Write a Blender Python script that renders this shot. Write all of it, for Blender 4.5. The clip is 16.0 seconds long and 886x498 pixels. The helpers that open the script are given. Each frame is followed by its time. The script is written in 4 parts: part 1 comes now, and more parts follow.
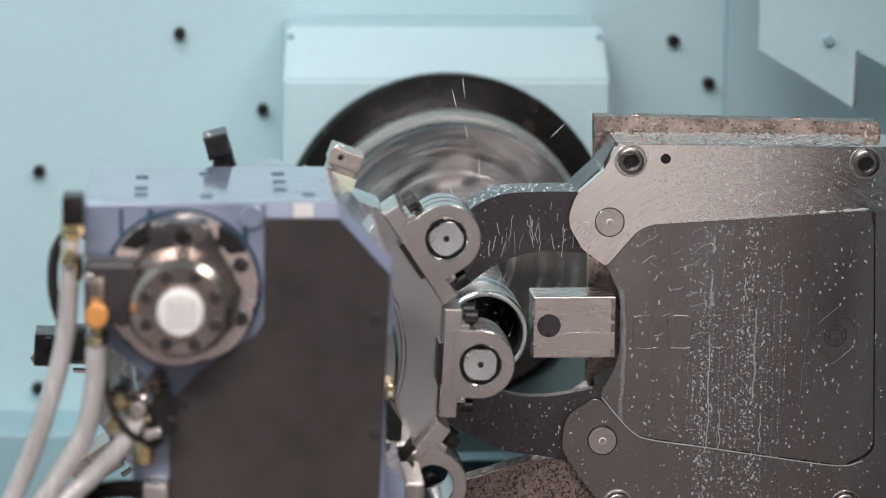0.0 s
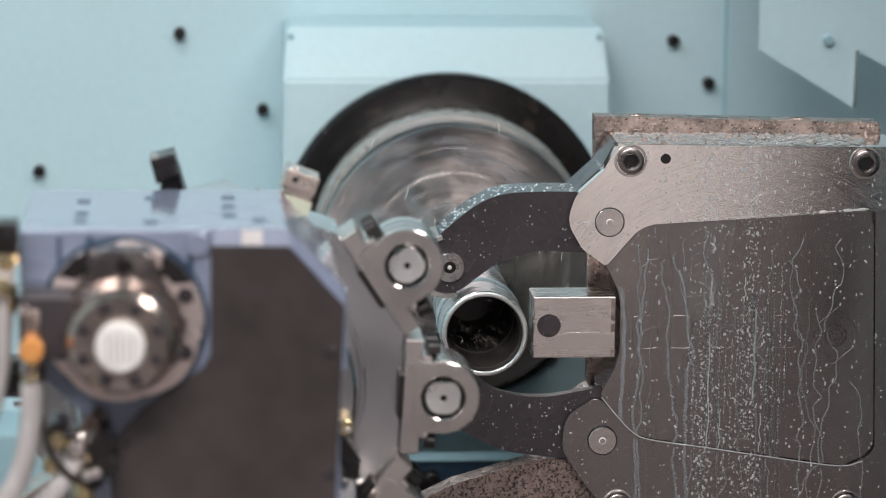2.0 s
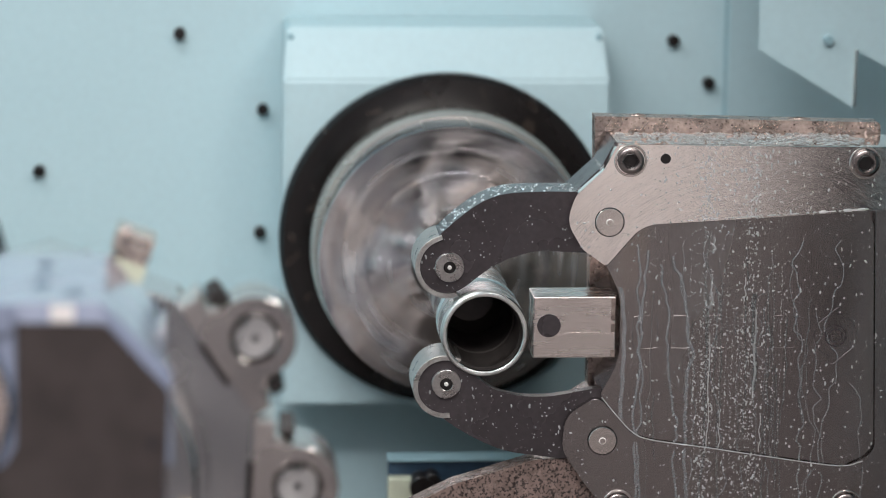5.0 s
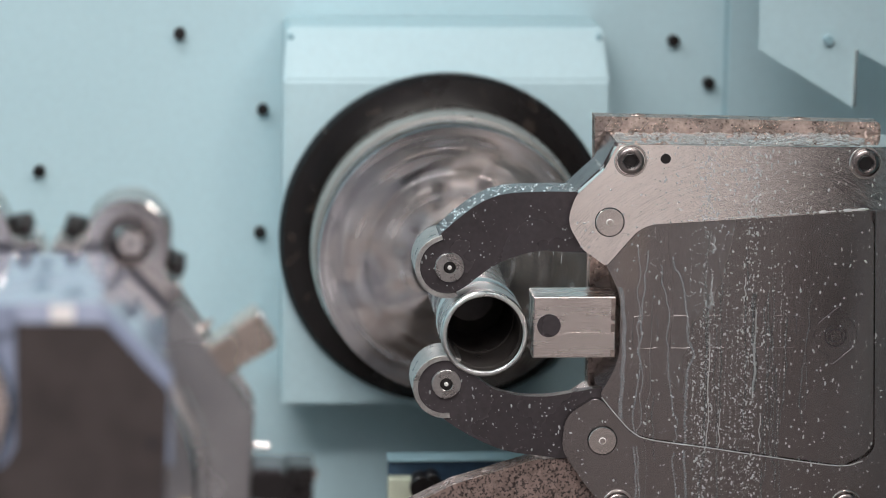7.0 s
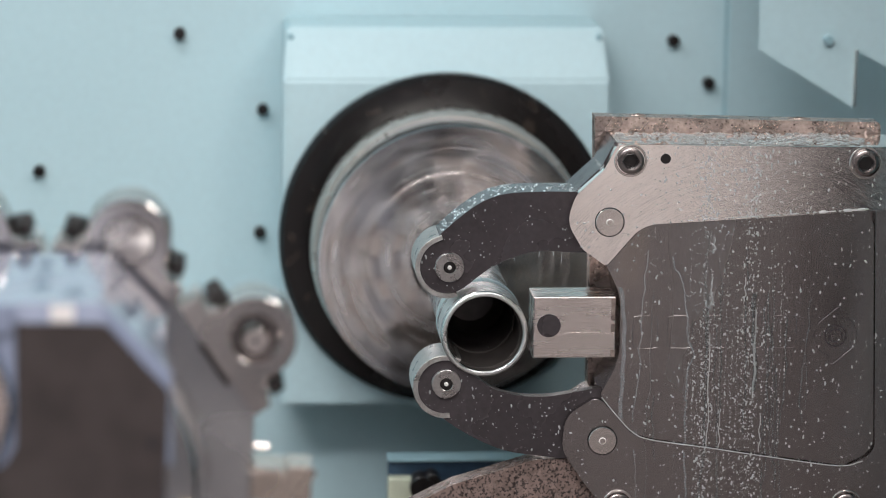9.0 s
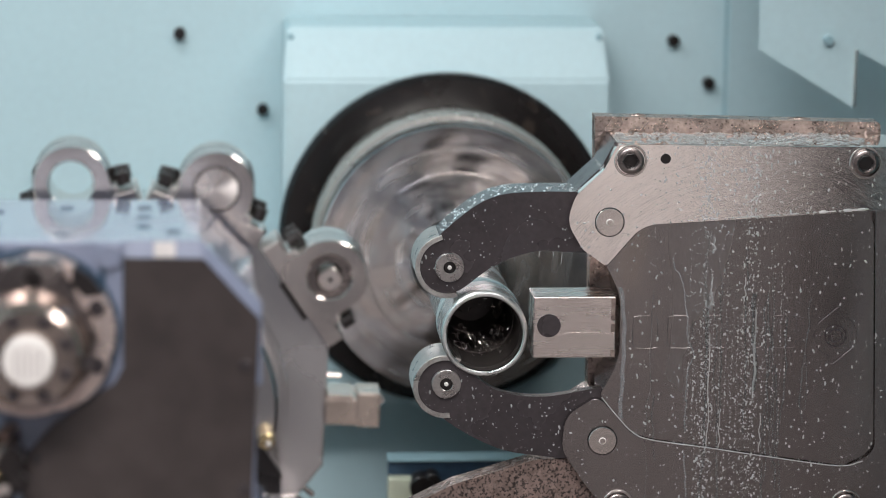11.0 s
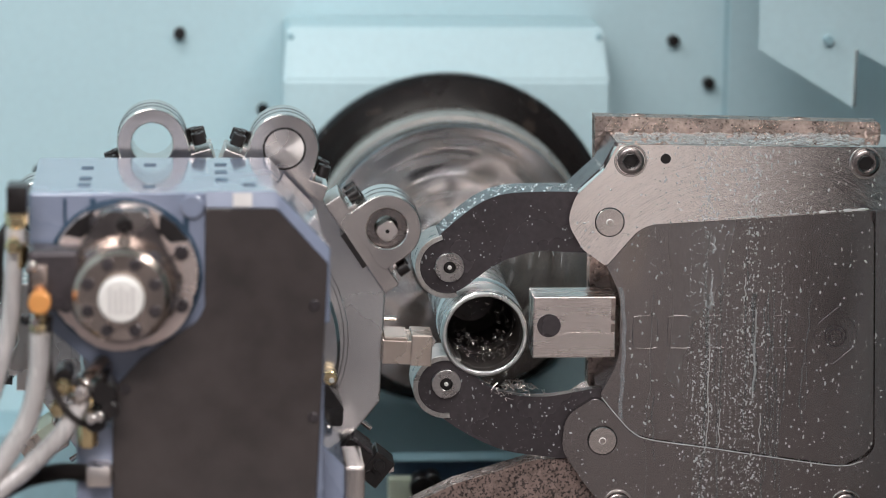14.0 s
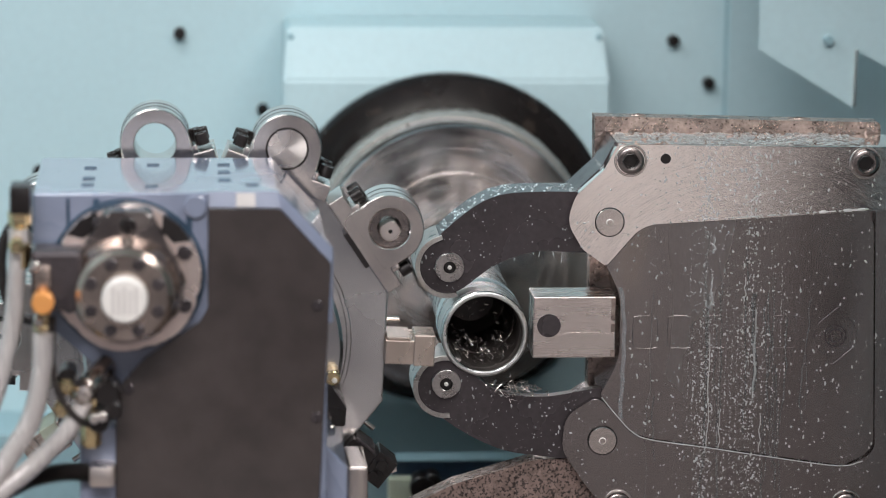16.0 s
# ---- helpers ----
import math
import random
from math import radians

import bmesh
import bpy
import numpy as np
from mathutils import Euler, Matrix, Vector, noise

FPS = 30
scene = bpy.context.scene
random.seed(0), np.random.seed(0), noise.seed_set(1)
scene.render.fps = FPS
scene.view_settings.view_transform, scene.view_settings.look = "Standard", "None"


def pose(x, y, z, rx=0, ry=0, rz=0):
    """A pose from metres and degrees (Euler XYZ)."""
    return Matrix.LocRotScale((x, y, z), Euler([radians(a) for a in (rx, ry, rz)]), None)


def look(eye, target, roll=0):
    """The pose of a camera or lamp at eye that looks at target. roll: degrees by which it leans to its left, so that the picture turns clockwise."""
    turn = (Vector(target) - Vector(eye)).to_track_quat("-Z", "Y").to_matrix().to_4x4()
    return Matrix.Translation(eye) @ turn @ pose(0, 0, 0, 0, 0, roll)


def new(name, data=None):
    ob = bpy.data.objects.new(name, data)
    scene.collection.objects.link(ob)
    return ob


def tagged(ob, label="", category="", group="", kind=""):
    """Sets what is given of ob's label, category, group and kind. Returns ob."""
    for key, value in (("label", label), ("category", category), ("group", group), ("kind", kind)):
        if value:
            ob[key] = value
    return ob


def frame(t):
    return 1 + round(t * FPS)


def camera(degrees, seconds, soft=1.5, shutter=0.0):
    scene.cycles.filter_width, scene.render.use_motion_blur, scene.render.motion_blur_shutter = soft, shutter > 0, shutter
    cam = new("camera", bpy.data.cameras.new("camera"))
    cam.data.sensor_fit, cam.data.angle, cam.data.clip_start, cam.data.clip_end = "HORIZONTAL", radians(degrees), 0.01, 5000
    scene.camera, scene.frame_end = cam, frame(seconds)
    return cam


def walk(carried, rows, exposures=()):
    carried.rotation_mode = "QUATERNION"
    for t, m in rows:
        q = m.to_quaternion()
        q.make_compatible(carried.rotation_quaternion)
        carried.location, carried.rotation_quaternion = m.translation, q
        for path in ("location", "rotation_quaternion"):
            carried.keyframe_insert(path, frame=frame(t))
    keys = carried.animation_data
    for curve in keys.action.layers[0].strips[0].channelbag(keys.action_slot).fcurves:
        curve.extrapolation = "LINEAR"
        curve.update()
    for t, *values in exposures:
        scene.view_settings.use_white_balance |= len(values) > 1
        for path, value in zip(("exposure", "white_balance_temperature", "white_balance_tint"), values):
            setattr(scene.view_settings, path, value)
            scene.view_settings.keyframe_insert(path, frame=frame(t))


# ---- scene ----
# Spindle axis along y through the origin, x to the side, z up; the tube's open end lies at y = 0.
EYE = Vector((-0.35889, -3.88942, 0.8701))
AIM = Matrix(((0.99702, 0.00313, -0.07708, 0), (-0.07624, 0.19246, -0.97834, 0), (0.01178, 0.9813, 0.19213, 0), (0, 0, 0, 1)))
cam = camera(15.396, 16.0, soft=1.0)
cam.data.dof.use_dof = True
cam.data.dof.focus_distance = 3.98
cam.data.dof.aperture_fstop = 2.7
STAND = Matrix.Translation(EYE) @ AIM
walk(cam, [(0.0, STAND), (16.0, STAND)], exposures=[(0.0, 0.0), (16.0, 0.0)])

# ---- light ----
world = bpy.data.worlds.new("workshop_air")
scene.world = world
world.use_nodes = True
world.node_tree.nodes["Background"].inputs[0].default_value = (0.75, 0.8, 0.85, 1)
world.node_tree.nodes["Background"].inputs[1].default_value = 0.1


def area(name, eye, target, sx, sy, watts, colour, spread=180):
    lamp = bpy.data.lights.new(name, "AREA")
    lamp.shape, lamp.size, lamp.size_y, lamp.energy, lamp.color = "RECTANGLE", sx, sy, watts, colour
    lamp.spread = radians(spread)
    ob = new(name, lamp)
    ob.matrix_world = look(eye, target)
    return ob


area("machine_lamp", (0.47, -0.78, 1.32), (-1.6, -0.1, 0.0), 0.55, 0.38, 7.0, (1.0, 0.985, 0.97), 135)
area("roof_lamp", (-0.75, -0.1, 1.5), (-0.8, 0.2, 0.0), 0.9, 0.4, 10, (0.97, 0.98, 1.0))
# Unseen lamps added: front fill, then light on what the steel reflects.
area("hall_lamp", (-1.3, -2.7, 2.4), (-0.7, -0.9, 0.0), 1.8, 0.8, 17, (1.0, 0.97, 0.95))
area("hall_lamp", (-0.7, -4.2, 3.15), (-0.6, -4.6, -1.0), 2.8, 0.9, 320, (1.0, 0.98, 0.975), 150)


# ---- materials ----
def material(name, colour, rough=0.5, metal=0.0, vary=0.12, fine=60.0, coarse=5.0, bump=0.05, stretch=(1, 1, 1), spots=None, coat=0.0, rough_vary=0.12, bump_scale=None, rings=0.0, aniso=0.0):
    """A surface with colour and gloss that vary at a fine and a coarse scale, fine relief, and spots of a second colour if given as (colour, scale, amount)."""
    m = bpy.data.materials.new(name)
    m.use_nodes = True
    nodes, links = m.node_tree.nodes, m.node_tree.links
    b = nodes["Principled BSDF"]
    b.inputs["Metallic"].default_value = metal
    b.inputs["Coat Weight"].default_value = coat
    b.inputs["Coat Roughness"].default_value = 0.08
    tc = nodes.new("ShaderNodeTexCoord")
    mp = nodes.new("ShaderNodeMapping")
    mp.inputs["Scale"].default_value = stretch
    links.new(tc.outputs["Object"], mp.inputs["Vector"])

    def grain(scale, detail):
        t = nodes.new("ShaderNodeTexNoise")
        t.inputs["Scale"].default_value, t.inputs["Detail"].default_value = scale, detail
        links.new(mp.outputs["Vector"], t.inputs["Vector"])
        return t
    g1, g2 = grain(fine, 6), grain(coarse, 4)
    add = nodes.new("ShaderNodeMath")
    add.operation = "ADD"
    links.new(g1.outputs["Fac"], add.inputs[0])
    links.new(g2.outputs["Fac"], add.inputs[1])
    ramp = nodes.new("ShaderNodeMapRange")
    ramp.inputs["From Min"].default_value, ramp.inputs["From Max"].default_value = 0.6, 1.4
    links.new(add.outputs[0], ramp.inputs["Value"])
    mix = nodes.new("ShaderNodeMix")
    mix.data_type = "RGBA"
    mix.inputs["A"].default_value = (*[c * (1 - vary) for c in colour], 1)
    mix.inputs["B"].default_value = (*[min(1, c * (1 + vary)) for c in colour], 1)
    links.new(ramp.outputs[0], mix.inputs["Factor"])
    out = mix.outputs["Result"]
    if spots:
        tint, scale, amount = spots
        g3 = grain(scale, 5)
        cut = nodes.new("ShaderNodeMapRange")
        cut.inputs["From Min"].default_value, cut.inputs["From Max"].default_value = 0.62 - amount, 0.7 - amount
        links.new(g3.outputs["Fac"], cut.inputs["Value"])
        mix2 = nodes.new("ShaderNodeMix")
        mix2.data_type = "RGBA"
        mix2.inputs["B"].default_value = (*tint, 1)
        links.new(out, mix2.inputs["A"])
        links.new(cut.outputs[0], mix2.inputs["Factor"])
        out = mix2.outputs["Result"]
    links.new(out, b.inputs["Base Color"])
    rr = nodes.new("ShaderNodeMapRange")
    rr.inputs["From Min"].default_value, rr.inputs["From Max"].default_value = 0.3, 0.7
    rr.inputs["To Min"].default_value, rr.inputs["To Max"].default_value = max(0.02, rough - rough_vary), min(1, rough + rough_vary)
    links.new(g2.outputs["Fac"], rr.inputs["Value"])
    links.new(rr.outputs[0], b.inputs["Roughness"])
    if aniso:
        b.inputs["Anisotropic"].default_value = aniso
        tan = nodes.new("ShaderNodeTangent")
        tan.direction_type, tan.axis = "RADIAL", "Y"
        links.new(tan.outputs[0], b.inputs["Tangent"])
    if rings:
        wave = nodes.new("ShaderNodeTexWave")
        wave.wave_type, wave.rings_direction = "RINGS", "Y"
        wave.inputs["Scale"].default_value, wave.inputs["Distortion"].default_value, wave.inputs["Detail"].default_value = rings, 1.2, 3
        links.new(mp.outputs["Vector"], wave.inputs["Vector"])
        bp = nodes.new("ShaderNodeBump")
        bp.inputs["Strength"].default_value, bp.inputs["Distance"].default_value = bump, 0.001
        bp.inputs["Strength"].default_value = bump * 0.4
        links.new(wave.outputs["Fac"], bp.inputs["Height"])
        g4 = grain(bump_scale or 16, 0)
        bq = nodes.new("ShaderNodeBump")
        bq.inputs["Strength"].default_value, bq.inputs["Distance"].default_value = bump, 0.004
        links.new(g4.outputs["Fac"], bq.inputs["Height"])
        links.new(bp.outputs["Normal"], bq.inputs["Normal"])
        links.new(bq.outputs["Normal"], b.inputs["Normal"])
    elif bump:
        gb = g1 if bump_scale is None else grain(bump_scale, 3)
        bp = nodes.new("ShaderNodeBump")
        bp.inputs["Strength"].default_value, bp.inputs["Distance"].default_value = bump, 0.002
        links.new(gb.outputs["Fac"], bp.inputs["Height"])
        links.new(bp.outputs["Normal"], b.inputs["Normal"])
    return m


TEAL = material("teal_enamel", (0.5, 0.66, 0.7), 0.42, 0, 0.05, 90, 2.5, 0.02)
TEAL_DEEP = material("teal_enamel_worn", (0.32, 0.48, 0.53), 0.4, 0, 0.1, 60, 3, 0.03)
BLUE = material("blue_grey_enamel", (0.2, 0.228, 0.31), 0.2, 0, 0.08, 60, 6, 0.02, coat=1.0)
DARK = material("smoky_cover", (0.045, 0.036, 0.034), 0.14, 0, 0.3, 30, 7, 0.08, coat=0.9, bump_scale=7)
OILY = material("oily_motor_steel", (0.5, 0.41, 0.36), 0.25, 0.95, 0.2, 50, 16, 0.05, spots=((0.16, 0.12, 0.1), 30, 0.02))
STEEL = material("ground_steel", (0.7, 0.645, 0.61), 0.22, 1, 0.07, 220, 9, 0.04)
DISC_STEEL = material("satin_disc_steel", (0.68, 0.67, 0.665), 0.22, 1, 0.06, 200, 7, 0.04, bump_scale=9)
STEEL_PLATE = material("wet_plate_steel", (0.308, 0.281, 0.276), 0.2, 1, 0.09, 420, 6, 0.02, (1, 1, 0.3), spots=((0.36, 0.32, 0.3), 9, -0.02))
STEEL_LIGHT = material("milled_steel", (0.78, 0.71, 0.67), 0.24, 1, 0.06, 300, 12, 0.03, (0.6, 1, 1.0), spots=((0.6, 0.52, 0.48), 40, -0.02))
PAD = material("worn_pad_steel", (0.5, 0.475, 0.455), 0.34, 0.95, 0.3, 420, 60, 0.5)
ROLLER = material("worn_roller_steel", (0.5, 0.47, 0.455), 0.3, 1, 0.22, 380, 60, 0.15)
STEEL_DARK = material("oily_screw_steel", (0.26, 0.23, 0.22), 0.24, 1, 0.25, 200, 40, 0.2)
FINGER = material("burnished_black_steel", (0.066, 0.056, 0.06), 0.26, 0.5, 0.25, 150, 10, 0.08)
ROUGH = material("flame_cut_steel", (0.4, 0.32, 0.285), 0.3, 0.85, 0.5, 190, 30, 0.8, spots=((0.07, 0.05, 0.045), 240, 0.03))
CAST = material("oily_rusty_casting", (0.23, 0.165, 0.145), 0.28, 0.25, 0.45, 150, 30, 0.6, spots=((0.045, 0.034, 0.032), 310, 0.11))
SPUN = material("spun_steel", (0.8, 0.74, 0.7), 0.3, 1, 0.06, 200, 20, 0.05, rings=160, aniso=0.85)
COLLAR = material("pale_collar_steel", (0.42, 0.4, 0.37), 0.25, 0.6, 0.08, 60, 8, 0.02)
BLACK = material("black_oxide", (0.016, 0.013, 0.013), 0.32, 0.2, 0.4, 70, 9, 0.05)
BLACK_RING = material("black_lacquered_ring", (0.009, 0.007, 0.007), 0.25, 0, 0.4, 25, 7, 0.05, spots=((0.03, 0.022, 0.018), 30, 0.03))
TUBE = material("wet_tube_steel", (0.7, 0.69, 0.68), 0.26, 1, 0.12, 90, 9, 0.04, (1, 4, 1))
RIM = material("bright_cut_steel", (0.85, 0.84, 0.82), 0.34, 1, 0.08, 200, 30, 0.1)
TUBE_IN = material("shaded_bore", (0.075, 0.065, 0.061), 0.38, 0.45, 0.35, 60, 14, 0.1)
BRASS = material("brass", (0.78, 0.62, 0.36), 0.25, 1, 0.12, 80, 12, 0.03)
COPPER = material("orange_cap", (0.75, 0.33, 0.1), 0.35, 0.2, 0.1, 60, 10, 0.02)
HOSE = material("pale_grey_hose", (0.52, 0.485, 0.475), 0.26, 0.2, 0.3, 260, 30, 0.35, (1, 1, 0.12), coat=0.4)
RUBBER = material("black_rubber", (0.026, 0.022, 0.021), 0.3, 0, 0.25, 80, 10, 0.05)
CAP = material("ivory_cap", (0.74, 0.71, 0.68), 0.35, 0, 0.06, 60, 12, 0.02)
FLANGE = material("bare_flange_steel", (0.74, 0.62, 0.57), 0.33, 0.8, 0.1, 60, 14, 0.04, spots=((0.3, 0.22, 0.19), 22, -0.05))
PRINT = material("faded_print", (0.5, 0.47, 0.46), 0.5, 0, 0.1, 60, 10, 0.0)
TAN = material("tan_tool_steel", (0.64, 0.54, 0.47), 0.27, 0.9, 0.12, 90, 12, 0.05)
PALE = material("pale_green_pad", (0.6, 0.62, 0.48), 0.5, 0, 0.1, 60, 12, 0.02)
BED = material("oily_bed_iron", (0.115, 0.095, 0.088), 0.55, 0.1, 0.3, 20, 4, 0.2)
NAVY = material("navy_cover", (0.03, 0.06, 0.1), 0.4, 0, 0.4, 70, 14, 0.1)
# Slate, rose and near-black: tones of unseen walls, picked for steel reflections.
SLATE = material("slate_wall_paint", (0.19, 0.188, 0.205), 0.8, 0, 0.15, 4, 0.7, 0.0)
ROSE = material("reflected_warm_paint", (0.85, 0.785, 0.77), 0.85, 0, 0.1, 4, 0.8, 0.0)
DARK_WALL = material("reflected_dark_paint", (0.03, 0.03, 0.034), 0.6, 0, 0.2, 6, 0.8, 0.0)
HALL = material("hall_paint", (0.6, 0.545, 0.535), 0.8, 0, 0.1, 4, 0.6, 0.0)
HALL_FLOOR = material("hall_floor", (0.091, 0.082, 0.082), 0.5, 0, 0.45, 5, 0.9, 0.0)


def turned_material(name, centre=(0.0, 0.0), tones=((0.36, (0.62, 0.62, 0.65)), (0.7, (0.95, 0.92, 0.89)), (0.49, (0.85, 0.83, 0.83)), (0.57, (0.8, 0.74, 0.71))),
                    tone_arcs=(1.3, 26, 3), gloss=(0.12, 0.3), aniso=0.6, relief=((1.6, 11, 1, 0.014, 0.5), (1.0, 60, 2, 0.0016, 0.17), (0.6, 420, 1, 0.0004, 0.2))):
    """Bright steel whose tool marks, unevenness and colour tones run in arcs round a line along y."""
    m = bpy.data.materials.new(name)
    m.use_nodes = True
    nodes, links = m.node_tree.nodes, m.node_tree.links
    b = nodes["Principled BSDF"]
    b.inputs["Metallic"].default_value = 1.0
    tc = nodes.new("ShaderNodeTexCoord")
    flat = nodes.new("ShaderNodeVectorMath")
    flat.operation = "MULTIPLY_ADD"
    flat.inputs[1].default_value = (1, 0, 1)
    flat.inputs[2].default_value = (-centre[0], 0, -centre[1])
    links.new(tc.outputs["Object"], flat.inputs[0])
    way = nodes.new("ShaderNodeVectorMath")
    way.operation = "NORMALIZE"
    links.new(flat.outputs[0], way.inputs[0])
    far = nodes.new("ShaderNodeVectorMath")
    far.operation = "LENGTH"
    links.new(flat.outputs[0], far.inputs[0])

    def arcs(round_scale, out_scale, detail):
        up = nodes.new("ShaderNodeCombineXYZ")
        out = nodes.new("ShaderNodeMath")
        out.operation = "MULTIPLY"
        out.inputs[1].default_value = out_scale
        links.new(far.outputs["Value"], out.inputs[0])
        links.new(out.outputs[0], up.inputs["Y"])
        turn = nodes.new("ShaderNodeVectorMath")
        turn.operation = "MULTIPLY_ADD"
        turn.inputs[1].default_value = (round_scale,) * 3
        links.new(way.outputs[0], turn.inputs[0])
        links.new(up.outputs[0], turn.inputs[2])
        t = nodes.new("ShaderNodeTexNoise")
        t.inputs["Scale"].default_value, t.inputs["Detail"].default_value = 1.0, detail
        links.new(turn.outputs[0], t.inputs["Vector"])
        return t.outputs["Fac"]
    ramp = nodes.new("ShaderNodeValToRGB")
    for e, (p, c) in zip((ramp.color_ramp.elements[0], ramp.color_ramp.elements[1], ramp.color_ramp.elements.new(0.5), ramp.color_ramp.elements.new(0.6)),
                         tones):
        e.position, e.color = p, (*c, 1)
    links.new(arcs(*tone_arcs), ramp.inputs[0])
    links.new(ramp.outputs[0], b.inputs["Base Color"])
    rr = nodes.new("ShaderNodeMapRange")
    rr.inputs["From Min"].default_value, rr.inputs["From Max"].default_value = 0.3, 0.7
    rr.inputs["To Min"].default_value, rr.inputs["To Max"].default_value = gloss
    links.new(arcs(1.0, 70, 2), rr.inputs["Value"])
    links.new(rr.outputs[0], b.inputs["Roughness"])
    b.inputs["Anisotropic"].default_value = aniso
    tan = nodes.new("ShaderNodeTangent")
    tan.direction_type, tan.axis = "RADIAL", "Y"
    links.new(tan.outputs[0], b.inputs["Tangent"])
    last = None
    for round_scale, out_scale, detail, deep, strength in relief:
        bp = nodes.new("ShaderNodeBump")
        bp.inputs["Strength"].default_value, bp.inputs["Distance"].default_value = strength, deep
        links.new(arcs(round_scale, out_scale, detail), bp.inputs["Height"])
        if last:
            links.new(last.outputs["Normal"], bp.inputs["Normal"])
        last = bp
    links.new(last.outputs["Normal"], b.inputs["Normal"])
    return m


# Chuck tones put warm and bluish reflections into the base colour.
CHROME = turned_material("turned_chuck_steel")
STEEL_SCRATCHED = turned_material("fly_cut_steel", (0.33, -0.05), ((0.3, (0.76, 0.7, 0.67)), (0.7, (0.93, 0.88, 0.85)), (0.45, (0.88, 0.83, 0.8)), (0.58, (0.85, 0.79, 0.75))),
                                  (5.0, 900, 4), (0.05, 0.11), 0.15, ((9.0, 700, 3, 0.0012, 0.06), (4.0, 2200, 2, 0.0006, 0.07)))
BLOCK = material("smeared_milled_steel", (0.8, 0.72, 0.68), 0.24, 1, 0.09, 420, 40, 0.05, (0.16, 1, 1), spots=((0.36, 0.27, 0.23), 34, -0.01))


def coolant_material(name, clear, tint=(0.85, 0.87, 0.87)):
    m = bpy.data.materials.new(name)
    m.use_nodes = True
    b = m.node_tree.nodes["Principled BSDF"]
    b.inputs["Base Color"].default_value = (*tint, 1)
    b.inputs["Roughness"].default_value = 0.08
    b.inputs["IOR"].default_value = 1.33
    b.inputs["Transmission Weight"].default_value = clear
    return m


COOLANT = coolant_material("milky_coolant", 0.62)
MILK = coolant_material("thin_milky_run", 0.8, (0.75, 0.765, 0.79))
FLUNG = coolant_material("flung_coolant", 0.1)
CLEAR = coolant_material("clear_coolant", 0.93)
WET = coolant_material("wet_film", 0.82, (0.93, 0.95, 0.95))


# ---- shaping ----
def link_mesh(name, bm, mat, smooth=35):
    me = bpy.data.meshes.new(name)
    bmesh.ops.recalc_face_normals(bm, faces=bm.faces)
    lim = radians(smooth)
    for face in bm.faces:
        face.smooth = True
    for e in bm.edges:
        if len(e.link_faces) == 2:
            turn = e.calc_face_angle(0)
            small, large = sorted(f.calc_area() for f in e.link_faces)
            e.smooth = turn < lim and not (turn > 0.05 and large > 10 * small)
        else:
            e.smooth = False
    bm.to_mesh(me)
    bm.free()
    me.materials.append(mat)
    return me


def part(name, bm, mat, parent=None, label=""):
    ob = new(name, link_mesh(name, bm, mat))
    if parent is not None:
        ob.parent = parent
    return tagged(ob, label=label)


def thing(name, label, category, group="", kind=""):
    return tagged(new(name), label=label, category=category, group=group, kind=kind)


def box(x0, x1, y0, y1, z0, z1, bevel=0.0, bm=None):
    bm = bm or bmesh.new()
    r = bmesh.ops.create_cube(bm, size=1)
    for v in r["verts"]:
        v.co = Vector(((x0 + x1) / 2 + v.co.x * (x1 - x0), (y0 + y1) / 2 + v.co.y * (y1 - y0), (z0 + z1) / 2 + v.co.z * (z1 - z0)))
    if bevel:
        es = list({e for v in r["verts"] for e in v.link_edges})
        bmesh.ops.bevel(bm, geom=es, offset=bevel, segments=2, affect="EDGES", profile=0.6)
    return bm


def rounded(corners, steps=7):
    """An outline (x, z) from corners (x, z, radius)."""
    out, n = [], len(corners)
    for i, (x, z, r) in enumerate(corners):
        p = Vector((x, z))
        if r <= 0:
            out.append(p)
            continue
        a, b = Vector(corners[i - 1][:2]) - p, Vector(corners[(i + 1) % n][:2]) - p
        half = a.angle(b) / 2
        cut = min(r / math.tan(half), a.length * 0.49, b.length * 0.49)
        rr = cut * math.tan(half)
        c = p + (a.normalized() + b.normalized()).normalized() * (rr / math.sin(half))
        s, e = p + a.normalized() * cut - c, p + b.normalized() * cut - c
        turn = s.angle_signed(e)
        for k in range(steps + 1):
            w = -turn * k / steps
            out.append(c + Vector((s.x * math.cos(w) - s.y * math.sin(w), s.x * math.sin(w) + s.y * math.cos(w))))
    return out


def prism(outline, y0, y1, bevel=0.0, bm=None):
    """A plate with the outline (x, z) from y0 (towards the camera's side) to y1; its front rim is bevelled."""
    bm = bm or bmesh.new()
    front = [bm.verts.new((p[0], y0, p[1])) for p in outline]
    back = [bm.verts.new((p[0], y1, p[1])) for p in outline]
    ff, n = bm.faces.new(front), len(front)
    bm.faces.new(back[::-1])
    for i in range(n):
        bm.faces.new((front[i], back[i], back[(i + 1) % n], front[(i + 1) % n]))
    if bevel:
        bmesh.ops.bevel(bm, geom=list(ff.edges), offset=bevel, segments=2, affect="EDGES", profile=0.5)
    return bm


